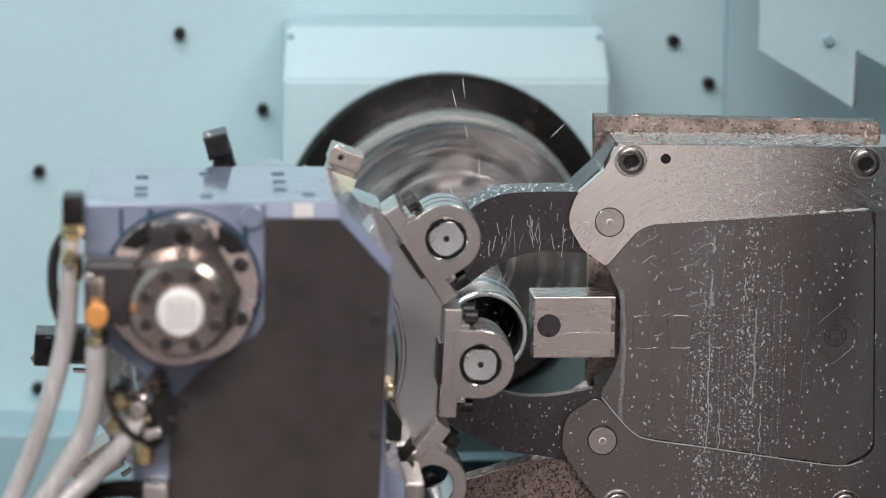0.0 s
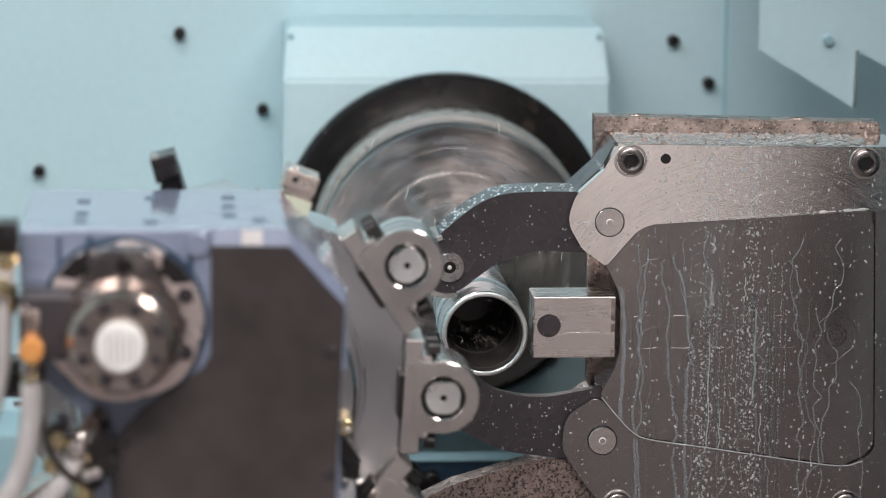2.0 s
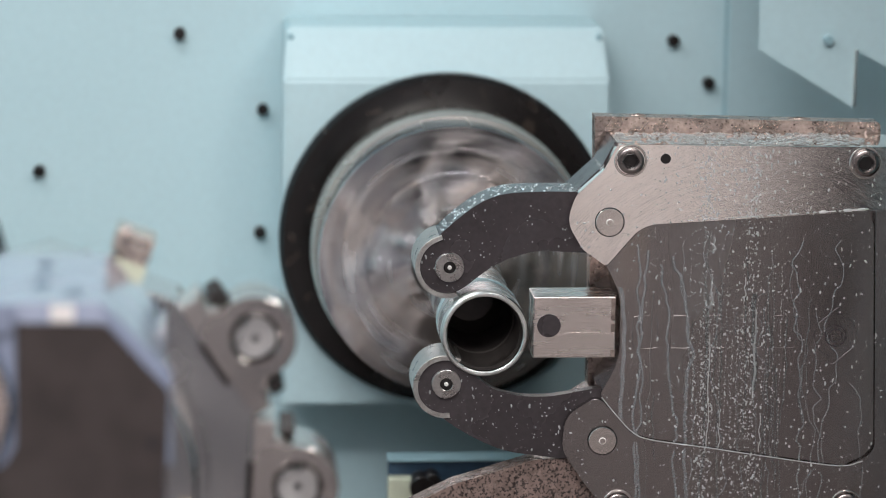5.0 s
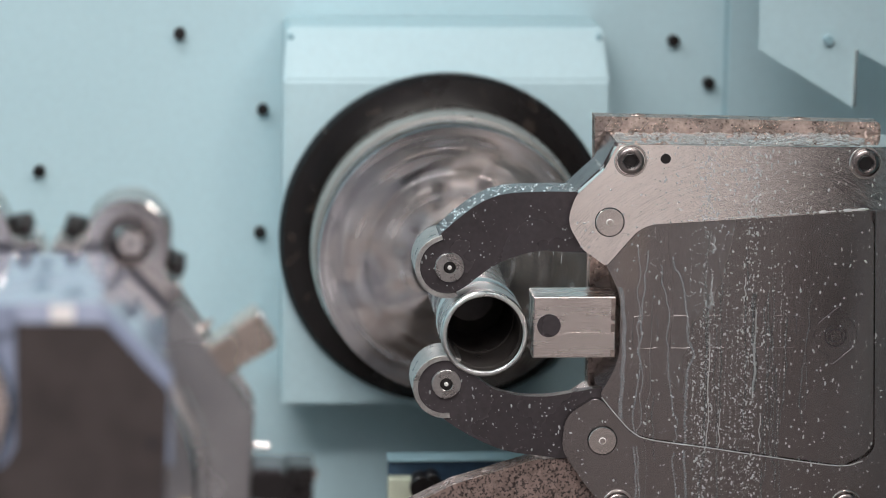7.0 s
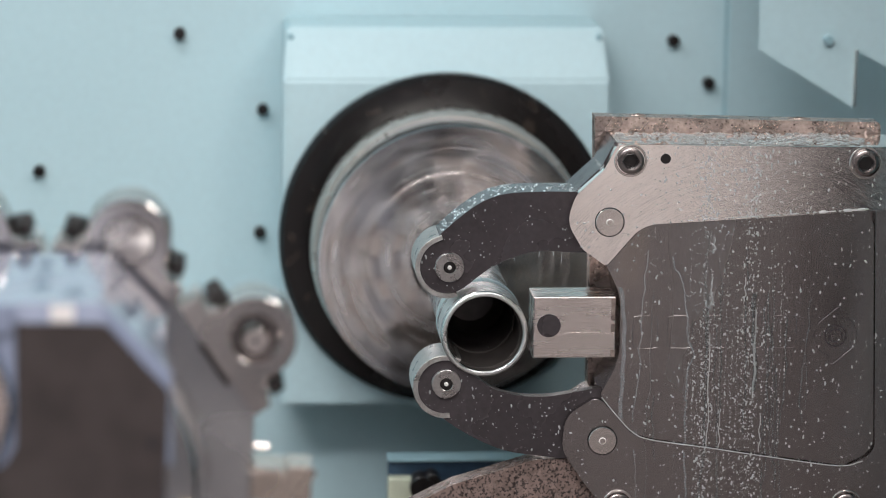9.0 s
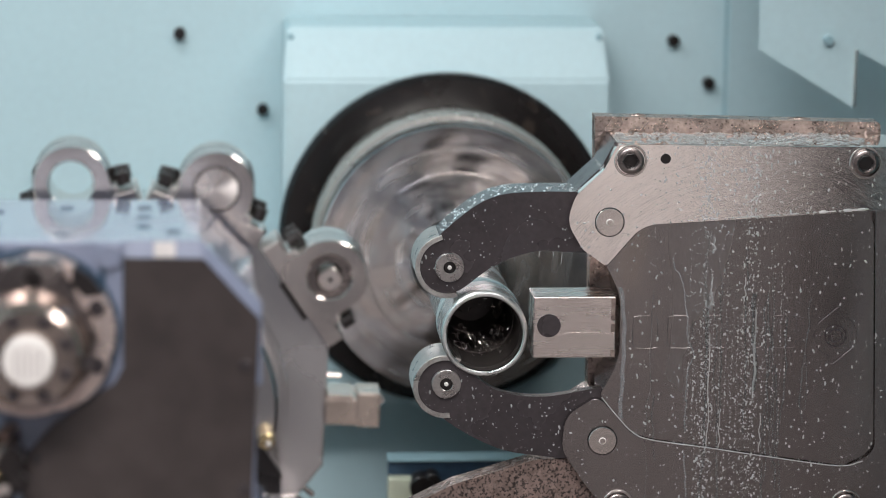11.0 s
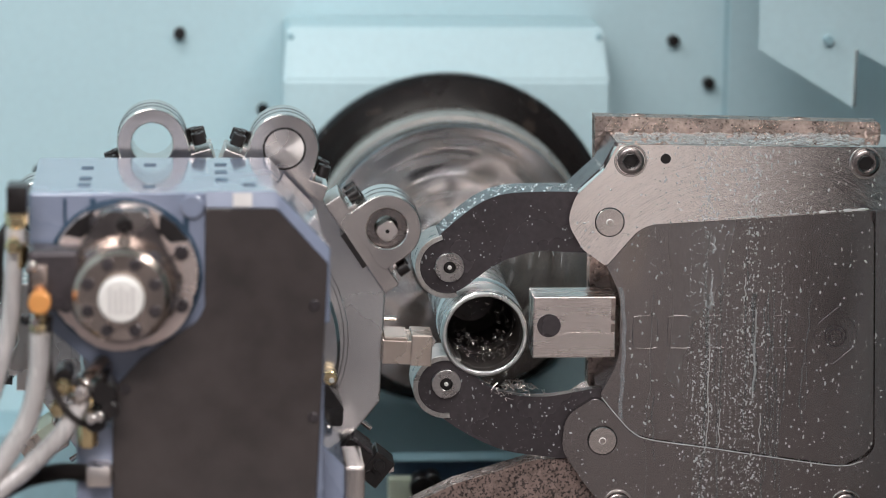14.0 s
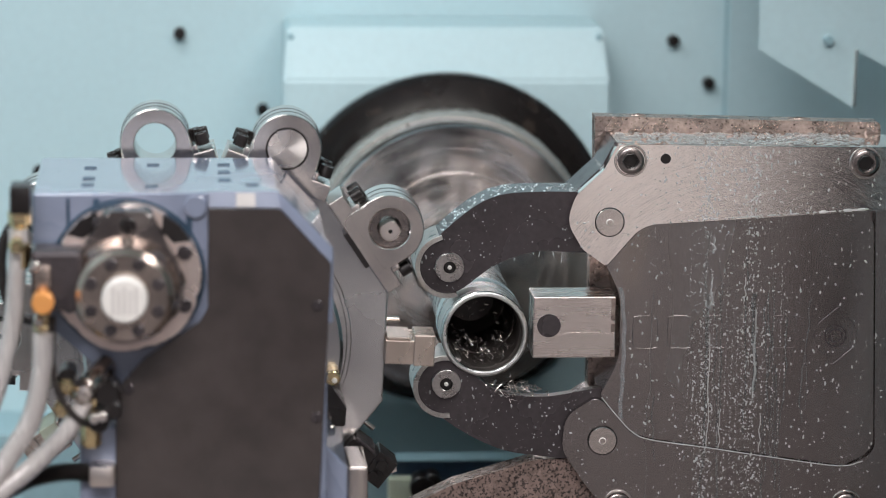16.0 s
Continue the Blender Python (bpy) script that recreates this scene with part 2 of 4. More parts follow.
def lathe(profile, x=0.0, z=0.0, steps=48, bm=None, closed=False):
    """A body turned about the line (x, z) along y, from (radius, y) pairs; radius 0 closes it."""
    bm = bm or bmesh.new()
    rings = []
    for r, y in profile:
        if r <= 1e-6:
            rings.append([bm.verts.new((x, y, z))])
        else:
            rings.append([bm.verts.new((x + r * math.cos(2 * math.pi * k / steps), y, z + r * math.sin(2 * math.pi * k / steps))) for k in range(steps)])
    pairs = list(zip(rings, rings[1:])) + ([(rings[-1], rings[0])] if closed else [])
    for a, b in pairs:
        for k in range(steps):
            j = (k + 1) % steps
            if len(a) == 1 and len(b) == 1:
                continue
            if len(a) == 1:
                bm.faces.new((a[0], b[j], b[k]))
            elif len(b) == 1:
                bm.faces.new((a[k], a[j], b[0]))
            else:
                bm.faces.new((a[k], a[j], b[j], b[k]))
    return bm


def disc(r, y0, y1, x=0.0, z=0.0, steps=40, bevel=0.0015, bm=None):
    b = min(bevel, r * 0.4)
    return lathe([(0, y0), (r - b, y0), (r, y0 + b), (r, y1), (0, y1)], x, z, steps, bm)


def ring(r0, r1, y0, y1, x=0.0, z=0.0, steps=48, bevel=0.001, bm=None):
    b = bevel
    return lathe([(r0, y0 + b), (r0 + b, y0), (r1 - b, y0), (r1, y0 + b), (r1, y1), (r0, y1)], x, z, steps, bm, closed=True)


def pipe(points, r, steps=12, ribs=0.0, bm=None, sub=10):
    """A round hose through the points; ribs: relief of its rings."""
    bm = bm or bmesh.new()
    pts = [Vector(p) for p in points]
    pts = [2 * pts[0] - pts[1]] + pts + [2 * pts[-1] - pts[-2]]
    line = []
    for i in range(1, len(pts) - 2):
        a, b, c, d = pts[i - 1:i + 3]
        for k in range(sub):
            t = k / sub
            line.append(0.5 * (2 * b + (c - a) * t + (2 * a - 5 * b + 4 * c - d) * t * t + (3 * b - a - 3 * c + d) * t ** 3))
    line.append(pts[-2])
    rows, side = [], Vector((0, 1, 0.01))
    for i, p in enumerate(line):
        tan = (line[min(i + 1, len(line) - 1)] - line[max(i - 1, 0)]).normalized()
        side = (side - side.dot(tan) * tan).normalized()
        up = tan.cross(side)
        rr = r + (ribs if i % 2 else 0)
        rows.append([bm.verts.new(p + (side * math.cos(2 * math.pi * k / steps) + up * math.sin(2 * math.pi * k / steps)) * rr) for k in range(steps)])
    for a, b in zip(rows, rows[1:]):
        for k in range(steps):
            bm.faces.new((a[k], a[(k + 1) % steps], b[(k + 1) % steps], b[k]))
    bm.faces.new(rows[0][::-1])
    bm.faces.new(rows[-1])
    return bm


def band(spine, sub=8):
    """The outline of an arm that follows (x, z, half width) stations, with a round nose at the first."""
    pts = [Vector(p) for p in spine]
    ext = [2 * pts[0] - pts[1]] + pts + [2 * pts[-1] - pts[-2]]
    line = []
    for i in range(1, len(ext) - 2):
        a, b, c, d = ext[i - 1:i + 3]
        for k in range(sub):
            t = k / sub
            line.append(0.5 * (2 * b + (c - a) * t + (2 * a - 5 * b + 4 * c - d) * t * t + (3 * b - a - 3 * c + d) * t ** 3))
    line.append(ext[-2])
    left, right = [], []
    for i, p in enumerate(line):
        d = (line[min(i + 1, len(line) - 1)] - line[max(i - 1, 0)]).xy.normalized()
        n = Vector((-d.y, d.x))
        left.append(p.xy + n * p.z)
        right.append(p.xy - n * p.z)
    d = (line[1] - line[0]).xy.normalized()
    a0 = math.atan2(d.x, -d.y)
    nose = [line[0].xy + line[0].z * Vector((math.cos(a0 + math.pi * k / 12), math.sin(a0 + math.pi * k / 12))) for k in range(1, 12)]
    return left[::-1] + nose + right


def socket_screw(name, x, y, z, r, parent, mat=None, deep=0.006):
    """A cap screw with a hexagon socket, its head towards -y."""
    bm = lathe([(r * 0.52, y + deep), (r * 0.52, y + 0.0008), (r * 0.6, y), (r * 0.9, y), (r, y + 0.001), (r, y + deep + 0.006), (0, y + deep + 0.006)], x, z, 24)
    lathe([(0, y + deep), (r * 0.53, y + deep)], x, z, 24, bm)
    return part(name, bm, mat or BLACK, parent)


# ---- the enclosure ----
def build_room():
    back = tagged(part("wall_back", box(-1.3, 0.4212, 0.8, 0.83, -1.15, 1.75), TEAL), "pale teal enamelled sheet-steel back wall", "wall", kind="structure")
    right = tagged(part("wall_back_side", box(0.4221, 2.9, 0.79, 0.82, -1.15, 1.75), TEAL), "pale teal steel wall panel beside the seam", "wall", kind="structure")
    part("seam", box(0.4171, 0.4221, 0.797, 0.81, -1.15, 1.75), TEAL_DEEP, right)
    tagged(part("wall_left", box(-1.33, -1.3, -1.0, 0.83, -1.15, 1.75), TEAL), "pale teal enamelled side wall", "wall", kind="structure")
    tagged(part("wall_right", box(2.9, 2.93, -1.0, 0.83, -1.15, 1.75), TEAL), "pale teal enamelled side wall", "wall", kind="structure")
    tagged(part("ceiling", box(-1.33, 2.93, -1.0, 0.83, 1.75, 1.78), TEAL), "pale teal machine roof", "ceiling", kind="structure")
    tagged(part("floor", box(-4, 4, -5.0, 1.2, -1.2, -1.15), HALL_FLOOR), "worn brown-grey workshop floor", "floor", kind="structure")
    ledge = box(-1.3, -0.3643, 0.66, 0.8, -1.15, -0.289, 0.006)
    tagged(part("wall_ledge", ledge, TEAL_DEEP), "teal ledge along the foot of the wall", "ledge", kind="structure")
    bed = box(-1.3, 2.9, -0.96, 0.66, -1.15, -0.45, 0.01)
    box(-1.3, 0.0, -1.25, -0.955, -1.15, -0.452, 0.01, bm=bed)
    tagged(part("machine_bed", bed, BED), "oily dark cast-iron machine bed under the slides", "machine bed", kind="structure")
    for name, b in (("wall_hall_left", (-4.05, -4, -4.95, 1.2, -1.15, 3.2)), ("wall_hall_right", (4, 4.05, -4.95, 1.2, -1.15, 3.2)), ("wall_hall_front", (-4, 4, 1.2, 1.25, -1.15, 3.2))):
        tagged(part(name, box(*b), HALL), "plain brown-grey workshop wall", "wall", kind="structure")
    # Unseen back wall in three tones, added to shape the steel's reflections.
    tagged(part("wall_hall_back", box(-4, 0.42, -5.0, -4.95, -1.15, 3.2), SLATE), "added unseen grey wall for the steel to reflect", "wall", kind="structure")
    tagged(part("wall_hall_bright", box(0.42, 1.28, -5.0, -4.95, -1.15, 3.2), ROSE), "added unseen pale warm wall for the steel to reflect", "wall", kind="structure")
    # Unseen panel, added to keep the right side of the machine dim.
    tagged(part("wall_front_post", box(0.72, 2.9, -1.0, -0.97, -1.15, 1.75), TEAL), "added unseen pale teal panel that dims the machine's right side", "wall", kind="structure")
    tagged(part("door_gate", box(1.28, 4, -5.0, -4.95, -1.15, 3.2), DARK_WALL), "added unseen dark wall for the steel to reflect", "gate", kind="structure")
    tagged(part("ceiling_hall", box(-4, 4, -5.0, 1.2, 3.2, 3.25), HALL), "plain workshop ceiling", "ceiling", kind="structure")
    for x, z in ((-0.3721, 0.2669), (-0.253, 0.1571), (-0.5743, 0.0673), (-0.5805, -0.2541), (-0.2568, -0.0232), (0.3413, 0.258), (0.3942, 0.1961)):
        bolt = tagged(part("wall_bolt", disc(0.0085, 0.782, 0.801, x, z, 20), BLACK), "black bolt head in the teal wall", "bolt", "wall bolts")


def build_housing():
    base = thing("spindle_housing", "pale teal enamelled headstock housing on the back wall", "housing")
    x0, x1, z0, z1, zb = -0.2289, 0.2297, -0.2428, 0.292, 0.222
    bm = bmesh.new()
    side = [(0.63, z0), (0.63, zb), (0.665, z1), (0.8, z1), (0.8, z0)]
    a = [bm.verts.new((x0 + (0.006 if k == 2 or k == 3 else 0), y, z)) for k, (y, z) in enumerate(side)]
    b = [bm.verts.new((x1 - (0.008 if k == 2 or k == 3 else 0), y, z)) for k, (y, z) in enumerate(side)]
    bm.faces.new(a), bm.faces.new(b[::-1])
    for k in range(5):
        bm.faces.new((a[k], b[k], b[(k + 1) % 5], a[(k + 1) % 5]))
    bmesh.ops.bevel(bm, geom=list(bm.edges), offset=0.004, segments=2, affect="EDGES")
    part("housing_body", bm, TEAL, base)
    for x in (x0 + 0.012, x1 - 0.014):
        part("corner_screw", disc(0.005, 0.655, 0.67, x, z1 - 0.012, 14), TEAL_DEEP, base)
    part("bearing_flange", lathe([(0.15, 0.605), (0.228, 0.603), (0.2345, 0.61), (0.2345, 0.631), (0.15, 0.631)], steps=96), BLACK_RING, base, "glossy black bearing flange ring")


def build_guard():
    guard = thing("sheet_guard", "folded pale teal sheet-metal guard with a slanted lower edge", "guard")
    top = 1.0
    out = [(0.4114, 0.3672), (0.4155, 0.2838), (0.547, 0.2044), (0.5481, 0.284), (0.6497, 0.2295)]
    pts = [(out[0][0], top), *out[1:], (out[4][0], top)]
    part("guard_sheet", prism(pts, 0.5, 0.503), TEAL, guard)
    x, z = out[3]
    part("folded_lip", prism([out[2], (out[2][0] + 0.003, out[2][1] + 0.002), (x + 0.003, z), (x, z)], 0.494, 0.506), STEEL, guard, "bare bent sheet edge")
    part("hanger", box(0.5, 0.53, 0.5, 0.8, top - 0.05, top, 0.003), TEAL, guard)
    part("guard_bolt", disc(0.007, 0.488, 0.5, *(0.5101, 0.2979), 18), TEAL_DEEP, guard)


def build_slide():
    rail = thing("navy_guide_block", "dark navy guide cover with a cream wiper beside it", "guide")
    part("cover", box(-0.0906, 0.1202, 0.42, 0.45, -0.45, -0.2676, 0.003), NAVY, rail)
    part("wiper", box(-0.0913, -0.0583, 0.4, 0.425, -0.4, -0.2896, 0.003), PALE, rail, "cream plastic wiper")
    bm = disc(0.016, 0.385, 0.42, *(-0.047, -0.2994), 20)
    disc(0.011, 0.39, 0.42, *(-0.0318, -0.2916), 20, bm=bm)
    part("clamp_knob", bm, BLACK, rail, "black clamp knob")
    part("lip", box(-0.0913, 0.1191, 0.412, 0.45, -0.2692, -0.266, 0.001), TEAL_DEEP, rail)


# ---- chuck and tube ----
def build_chuck():
    c = thing("chuck", "large spinning polished steel lathe chuck", "chuck")
    part("back_collar", lathe([(0.12, 0.60), (0.188, 0.60), (0.1925, 0.575), (0.1935, 0.552), (0.1925, 0.534), (0.188, 0.527), (0.1, 0.527)], steps=96), COLLAR, c, "pale grey rounded collar")
    part("chuck_body", lathe([(0.1, 0.53), (0.1855, 0.529), (0.1858, 0.4595), (0.1846, 0.458), (0.178, 0.458), (0.1555, 0.4577), (0.1545, 0.4588), (0.1525, 0.4588), (0.1515, 0.4576), (0.122, 0.457), (0.121, 0.4582), (0.1195, 0.4582), (0.1185, 0.4568), (0.1, 0.456), (0.075, 0.4535), (0.06, 0.452), (0.05, 0.46)], steps=120), CHROME, c, "turned steel chuck face with faint rings")
    for k in range(3):
        a = radians(90 + 120 * k)
        part("set_screw", disc(0.006, 0.535, 0.56, 0.0, 0.0, 12), BLACK, c).matrix_basis = pose(0.186 * math.cos(a), 0, 0.186 * math.sin(a))
    return c


def build_tube():
    t = thing("steel_tube", "wet turned steel tube held in the chuck and steady rest", "tube")
    part("tube_wall", lathe([(0.0462, 0.004), (0.0478, 0), (0.0512, 0), (0.0535, 0.003), (0.0535, 0.062), (0.0515, 0.064), (0.0515, 0.07), (0.0535, 0.073), (0.0535, 0.088), (0.0495, 0.092), (0.0495, 0.45), (0.04, 0.45)], steps=80), TUBE, t)
    part("rim", ring(0.0468, 0.0524, -0.0012, 0.002, bevel=0.0016, steps=80), RIM, t, "bright wet cut rim")
    # Dark colour puts shade into the bore; the added bottom catches some light.
    part("bore", lathe([(0.0467, 0.003), (0.0455, 0.012), (0.0445, 0.014), (0.0445, 0.09), (0.043, 0.092), (0.043, 0.205), (0.03, 0.215), (0, 0.215)], steps=64), TUBE_IN, t, "bore of the tube, its shade put into the dark colour")
    return t


def build_swarf():
    """Curled chips that the tools push to and fro in the bore."""
    rng = random.Random(5)
    tangle, curls = bmesh.new(), bmesh.new()
    for k in range(170):
        a, y, q = radians(rng.uniform(195, 345) if k % 3 else rng.uniform(0, 360)), rng.uniform(0.015, 0.07), rng.uniform(0.02, 0.042)
        c = Vector((q * math.cos(a), y, q * math.sin(a)))
        p = [c + Vector((rng.uniform(-0.0032, 0.0032), rng.uniform(-0.006, 0.006), rng.uniform(-0.0032, 0.0032))) for j in range(5)]
        pipe(p, rng.uniform(0.00012, 0.00028), 5, bm=tangle, sub=5)
    for k in range(60):
        c = Vector((rng.gauss(0, 0.015), rng.uniform(-0.008, 0.004), rng.gauss(0, 0.006)))
        p = [c + Vector((rng.uniform(-0.005, 0.005), rng.uniform(-0.003, 0.003), rng.uniform(-0.004, 0.004))) for j in range(4)]
        pipe(p, rng.uniform(0.0002, 0.00045), 5, bm=curls, sub=4)
    a = tagged(part("swarf_tangle", tangle, STEEL), "loose tangle of bright steel chips inside the tube", "swarf")
    b = tagged(part("swarf_curls", curls, STEEL), "bright curled chips hanging under the tube", "swarf")
    return a, b


# ---- steady rest ----
PLATES = []                               # outlines and faces that the coolant lies on


def build_steady_rest():
    s = thing("steady_rest", "wet steel steady rest clamping the tube with two curved arms", "steady rest")
    # plates, from the back to the front
    out = [(*(0.1417, 0.2545), 0.001), (*(0.4998, 0.2466), 0.004), (*(0.5035, 0.1874), 0), (*(0.6039, 0.1872), 0), (*(0.6246, -0.2973), 0), (*(0.1726, -0.2926), 0), (*(0.1396, -0.0933), 0.02), (*(0.1388, 0.0878), 0.02), (*(0.1435, 0.1664), 0.01)]
    part("back_plate", prism(rounded(out), 0.095, 0.125, 0.001), ROUGH, s, "rough flame-cut brown steel back plate")
    up = [(*(0.1573, 0.2353), 0.012), (*(0.5797, 0.2315), 0), (*(0.5827, 0.1628), 0), (*(0.4743, 0.1532), 0.02), (*(0.19, 0.1364), 0.045), (*(0.1468, 0.0853), 0.003), (*(0.1172, 0.1064), 0.02), (*(0.0972, 0.1401), 0.035), (*(0.1076, 0.1728), 0.03), (*(0.1415, 0.2041), 0.02)]
    part("upper_guide_plate", prism(rounded(up), -0.006, 0.092, 0.0012), STEEL_SCRATCHED, s, "scratched bare steel upper guide plate")
    low = [(*(0.1405, -0.0775), 0.012), (*(0.1865, -0.1308), 0.05), (*(0.4474, -0.1704), 0.02), (*(0.4868, -0.1519), 0.02), (*(0.4754, 0.1721), 0), (*(0.5751, 0.1755), 0), (*(0.6018, -0.2842), 0), (*(0.1956, -0.2798), 0), (*(0.1231, -0.1849), 0.03), (*(0.0964, -0.1452), 0.035), (*(0.1005, -0.1022), 0.03)]
    part("lower_guide_plate", prism(rounded(low), -0.004, 0.092, 0.001), STEEL_PLATE, s, "dark wet steel lower guide plate")
    mid = [(*(0.1482, 0.0839), 0.004), (*(0.1914, 0.1349), 0.045), (*(0.4532, 0.1574), 0.03), (*(0.4755, 0.1405), 0.02), (*(0.4857, -0.1505), 0.03), (*(0.4473, -0.1683), 0.02), (*(0.1878, -0.1287), 0.05), (*(0.1432, -0.0761), 0.006), (*(0.1661, -0.0349), 0.1), (*(0.1656, 0.05), 0.1)]
    part("cover_plate", prism(rounded(mid), -0.001, 0.09, 0.0012), STEEL_PLATE, s, "brushed grey-brown steel cover plate")
    inner = [(*(0.1588, 0.1063), 0), (*(0.1773, 0.204), 0), (*(0.5774, 0.2035), 0), (*(0.5979, -0.2768), 0), (*(0.2025, -0.2726), 0), (*(0.1598, -0.0991), 0), (*(0.1731, -0.035), 0), (*(0.1725, 0.05), 0)]
    part("inner_plate", prism(rounded(inner), 0.008, 0.088), STEEL_PLATE, s)
    for x, w in ((0.1966, 0.012), (0.3987, 0.016)):
        zt = 0.2537 - 0.0219 * (x - 0.1423)
        part("weld_spot", lathe([(0, -w), (0.002, -w * 0.8), (0.0042, 0), (0.002, w * 0.8), (0, w)], steps=10), ROUGH, s).matrix_basis = pose(x, 0.108, zt, 0, 0, 90)
    rng = random.Random(4)
    # Dark raised ovals paint the shade of dimples in the cut plate.
    for k in range(24):
        x = 0.3 + 0.0085 * k + rng.uniform(-0.002, 0.002)
        w, t = rng.uniform(0.003, 0.0052), rng.uniform(0.0025, 0.004)
        pit = lathe([(0, 0.0936), (1.0, 0.0942), (1.0, 0.0955), (0, 0.0955)], steps=10)
        for v in pit.verts:
            v.co.x, v.co.z = v.co.x * w, v.co.z * t
        part("torch_pit", pit, FINGER if k % 3 else CAST, s).matrix_basis = pose(x, 0, 0.2345 - 0.0219 * (x - 0.1423) - rng.uniform(0.0, 0.003), 0, rng.uniform(-25, 25), 0)
    # Added strip; its dark colour shades the plate's slanted side.
    strip = [(0.1067, 0.1731), (0.1406, 0.2044), (0.1565, 0.2364), (0.16, 0.2343), (0.1442, 0.201), (0.1102, 0.1696)]
    part("shoulder_strip", prism(strip, 0.012, 0.09, 0.0005), FINGER, s, "dark strip added to darken the plate's wet slanted side")
    # arms
    ua = [(*(-0.0465, 0.0834), 0.034), (*(-0.0136, 0.1114), 0.0367), (*(0.022, 0.1316), 0.0395), (*(0.0635, 0.1385), 0.0367), (*(0.1051, 0.1377), 0.0374), (*(0.1503, 0.1362), 0.0374)]
    la = [(-0.0475, -0.0668, 0.034), (-0.006, -0.0975, 0.0325), (0.0345, -0.1135, 0.0355), (0.069, -0.1178, 0.0372), (0.1, -0.1185, 0.0405), (0.137, -0.1145, 0.043), (0.166, -0.112, 0.043)]
    for name, spine, roll, pad_from, pad_to, lip in (("upper_arm", ua, (-0.0438, 0.0826), 100, 290, -1), ("lower_arm", la, (-0.0462, -0.063), 60, 280, 1)):
        arm = part(name, prism(band(spine), 0.008, 0.07 if lip < 0 else 0.024, 0.0012), FINGER, s, "dark burnished curved steel arm")
        x, z, r = spine[0]
        d = [(r + w, radians(pad_from + (pad_to - pad_from) * k / 18)) for w in (0.0, 0.0055) for k in range(19)]
        ringed = [(x + q * math.cos(a), z + q * math.sin(a)) for q, a in d[19:]] + [(x + q * math.cos(a), z + q * math.sin(a)) for q, a in d[:19][::-1]]
        part("wear_pad", prism(ringed, 0.004, 0.075, 0.0006), PAD, arm, "bright steel wear strip round the nose")
        part("roller", ring(0.0075, 0.018, 0.002, 0.06, *roll, bevel=0.0008), ROLLER, arm, "worn grey steel roller face")
        pin = disc(0.0076, 0.004, 0.05, *roll, 20)
        part("pin", pin, BLACK, arm)
        part("pin_tip", disc(0.0026, 0.001, 0.02, *roll, 14), CAP, arm)
    for x, z, nm in ((*(0.1497, 0.14), "pivot"), (*(0.1466, -0.1334), "pivot")):
        p = part(nm, disc(0.0172, -0.0075, 0.0, x, z, 40, 0.0006), STEEL, s, "flush steel pivot pin")
        part("pin_ring", ring(0.0172, 0.0183, -0.0066, 0.0, x, z, 40, 0.0001), BLACK, p)
        part("grease_point", lathe([(0.0035, -0.009), (0.0045, -0.0076), (0.005, -0.007)], x, z, 16), CAP, p)
    for q in ((0.1736, 0.2158), (0.4616, 0.2127), (0.1673, -0.2164), (0.4527, -0.2191)):
        part("counterbore", ring(0.0172, 0.02, -0.0068, 0.0, *q, bevel=0.0008), STEEL, s)
        screw = socket_screw("cap_screw", q[0], -0.0125, q[1], 0.0159, s, STEEL_DARK, 0.0055)
        # Black puts the shade of the recess into the socket's colour.
        part("socket", lathe([(0, -0.0075), (0.0087, -0.0075), (0.0087, -0.0122), (0.0097, -0.0127), (0.0103, -0.0124)], q[0], q[1], 6), BLACK, screw, "hexagon socket, its shade put in as black")
    # Flat black disc paints the dark inside an oil hole.
    part("oil_hole", disc(0.0062, -0.0064, -0.004, *(0.2164, 0.2179), 24, 0.0002), BLACK, s)
    PLATES.extend([(rounded(up), -0.006), (rounded(low), -0.004), (rounded(mid), -0.001), (band(ua), 0.008), (band(la), 0.008)])
    # centre block
    b = part("centre_block", box(0.0588, 0.1602, -0.002, 0.055, -0.0296, 0.0468, 0.0016), BLOCK, s, "bright milled steel centre block with brown smears")
    part("plug", disc(0.0145, -0.0028, 0.0, *(0.0782, 0.0109), 36, 0.0003), FINGER, b, "dark round plug")
    part("block_step", prism(rounded([(0.093, 0.0022, 0.009), (0.1592, 0.0012, 0), (0.1594, -0.0188, 0), (0.0934, -0.0178, 0.009)]), -0.0027, 0.0, 0.0002), STEEL_LIGHT, b, "bare raised lower step")
    for z0, z1 in ((-0.0285, -0.0195), (0.0025, 0.013), (0.017, 0.0445)):
        part("scale_mark", box(0.1545, 0.1598, -0.0024, 0.0, z0, z1, 0.0003), ROUGH, b, "brown scale beside the cover")
    # relief outlines on the cover in place of the maker's mark
    def outline(pts, w=0.0007):
        return pipe([(x, -0.0009, z) for x, z in pts], w, 6, sub=4)
    zt, zb = 0.0216, -0.0181
    for k in range(5):
        x, w = 0.182 + k * 0.043, 0.03
        part("relief_bar", outline([(x + 0.004, zb), (x + w - 0.004, zb), (x + w, zb + 0.006), (x + w, zt - 0.006), (x + w - 0.004, zt), (x + 0.004, zt), (x, zt - 0.006), (x, zb + 0.006), (x + 0.004, zb)], 0.00035), STEEL_PLATE, s)
    cx, cz = (0.433, -0.0037)
    for rr in (0.008, 0.013):
        part("relief_ring", ring(rr - 0.0007, rr + 0.0007, -0.0018, 0.0, cx, cz, 36, 0.0003), FINGER, s)
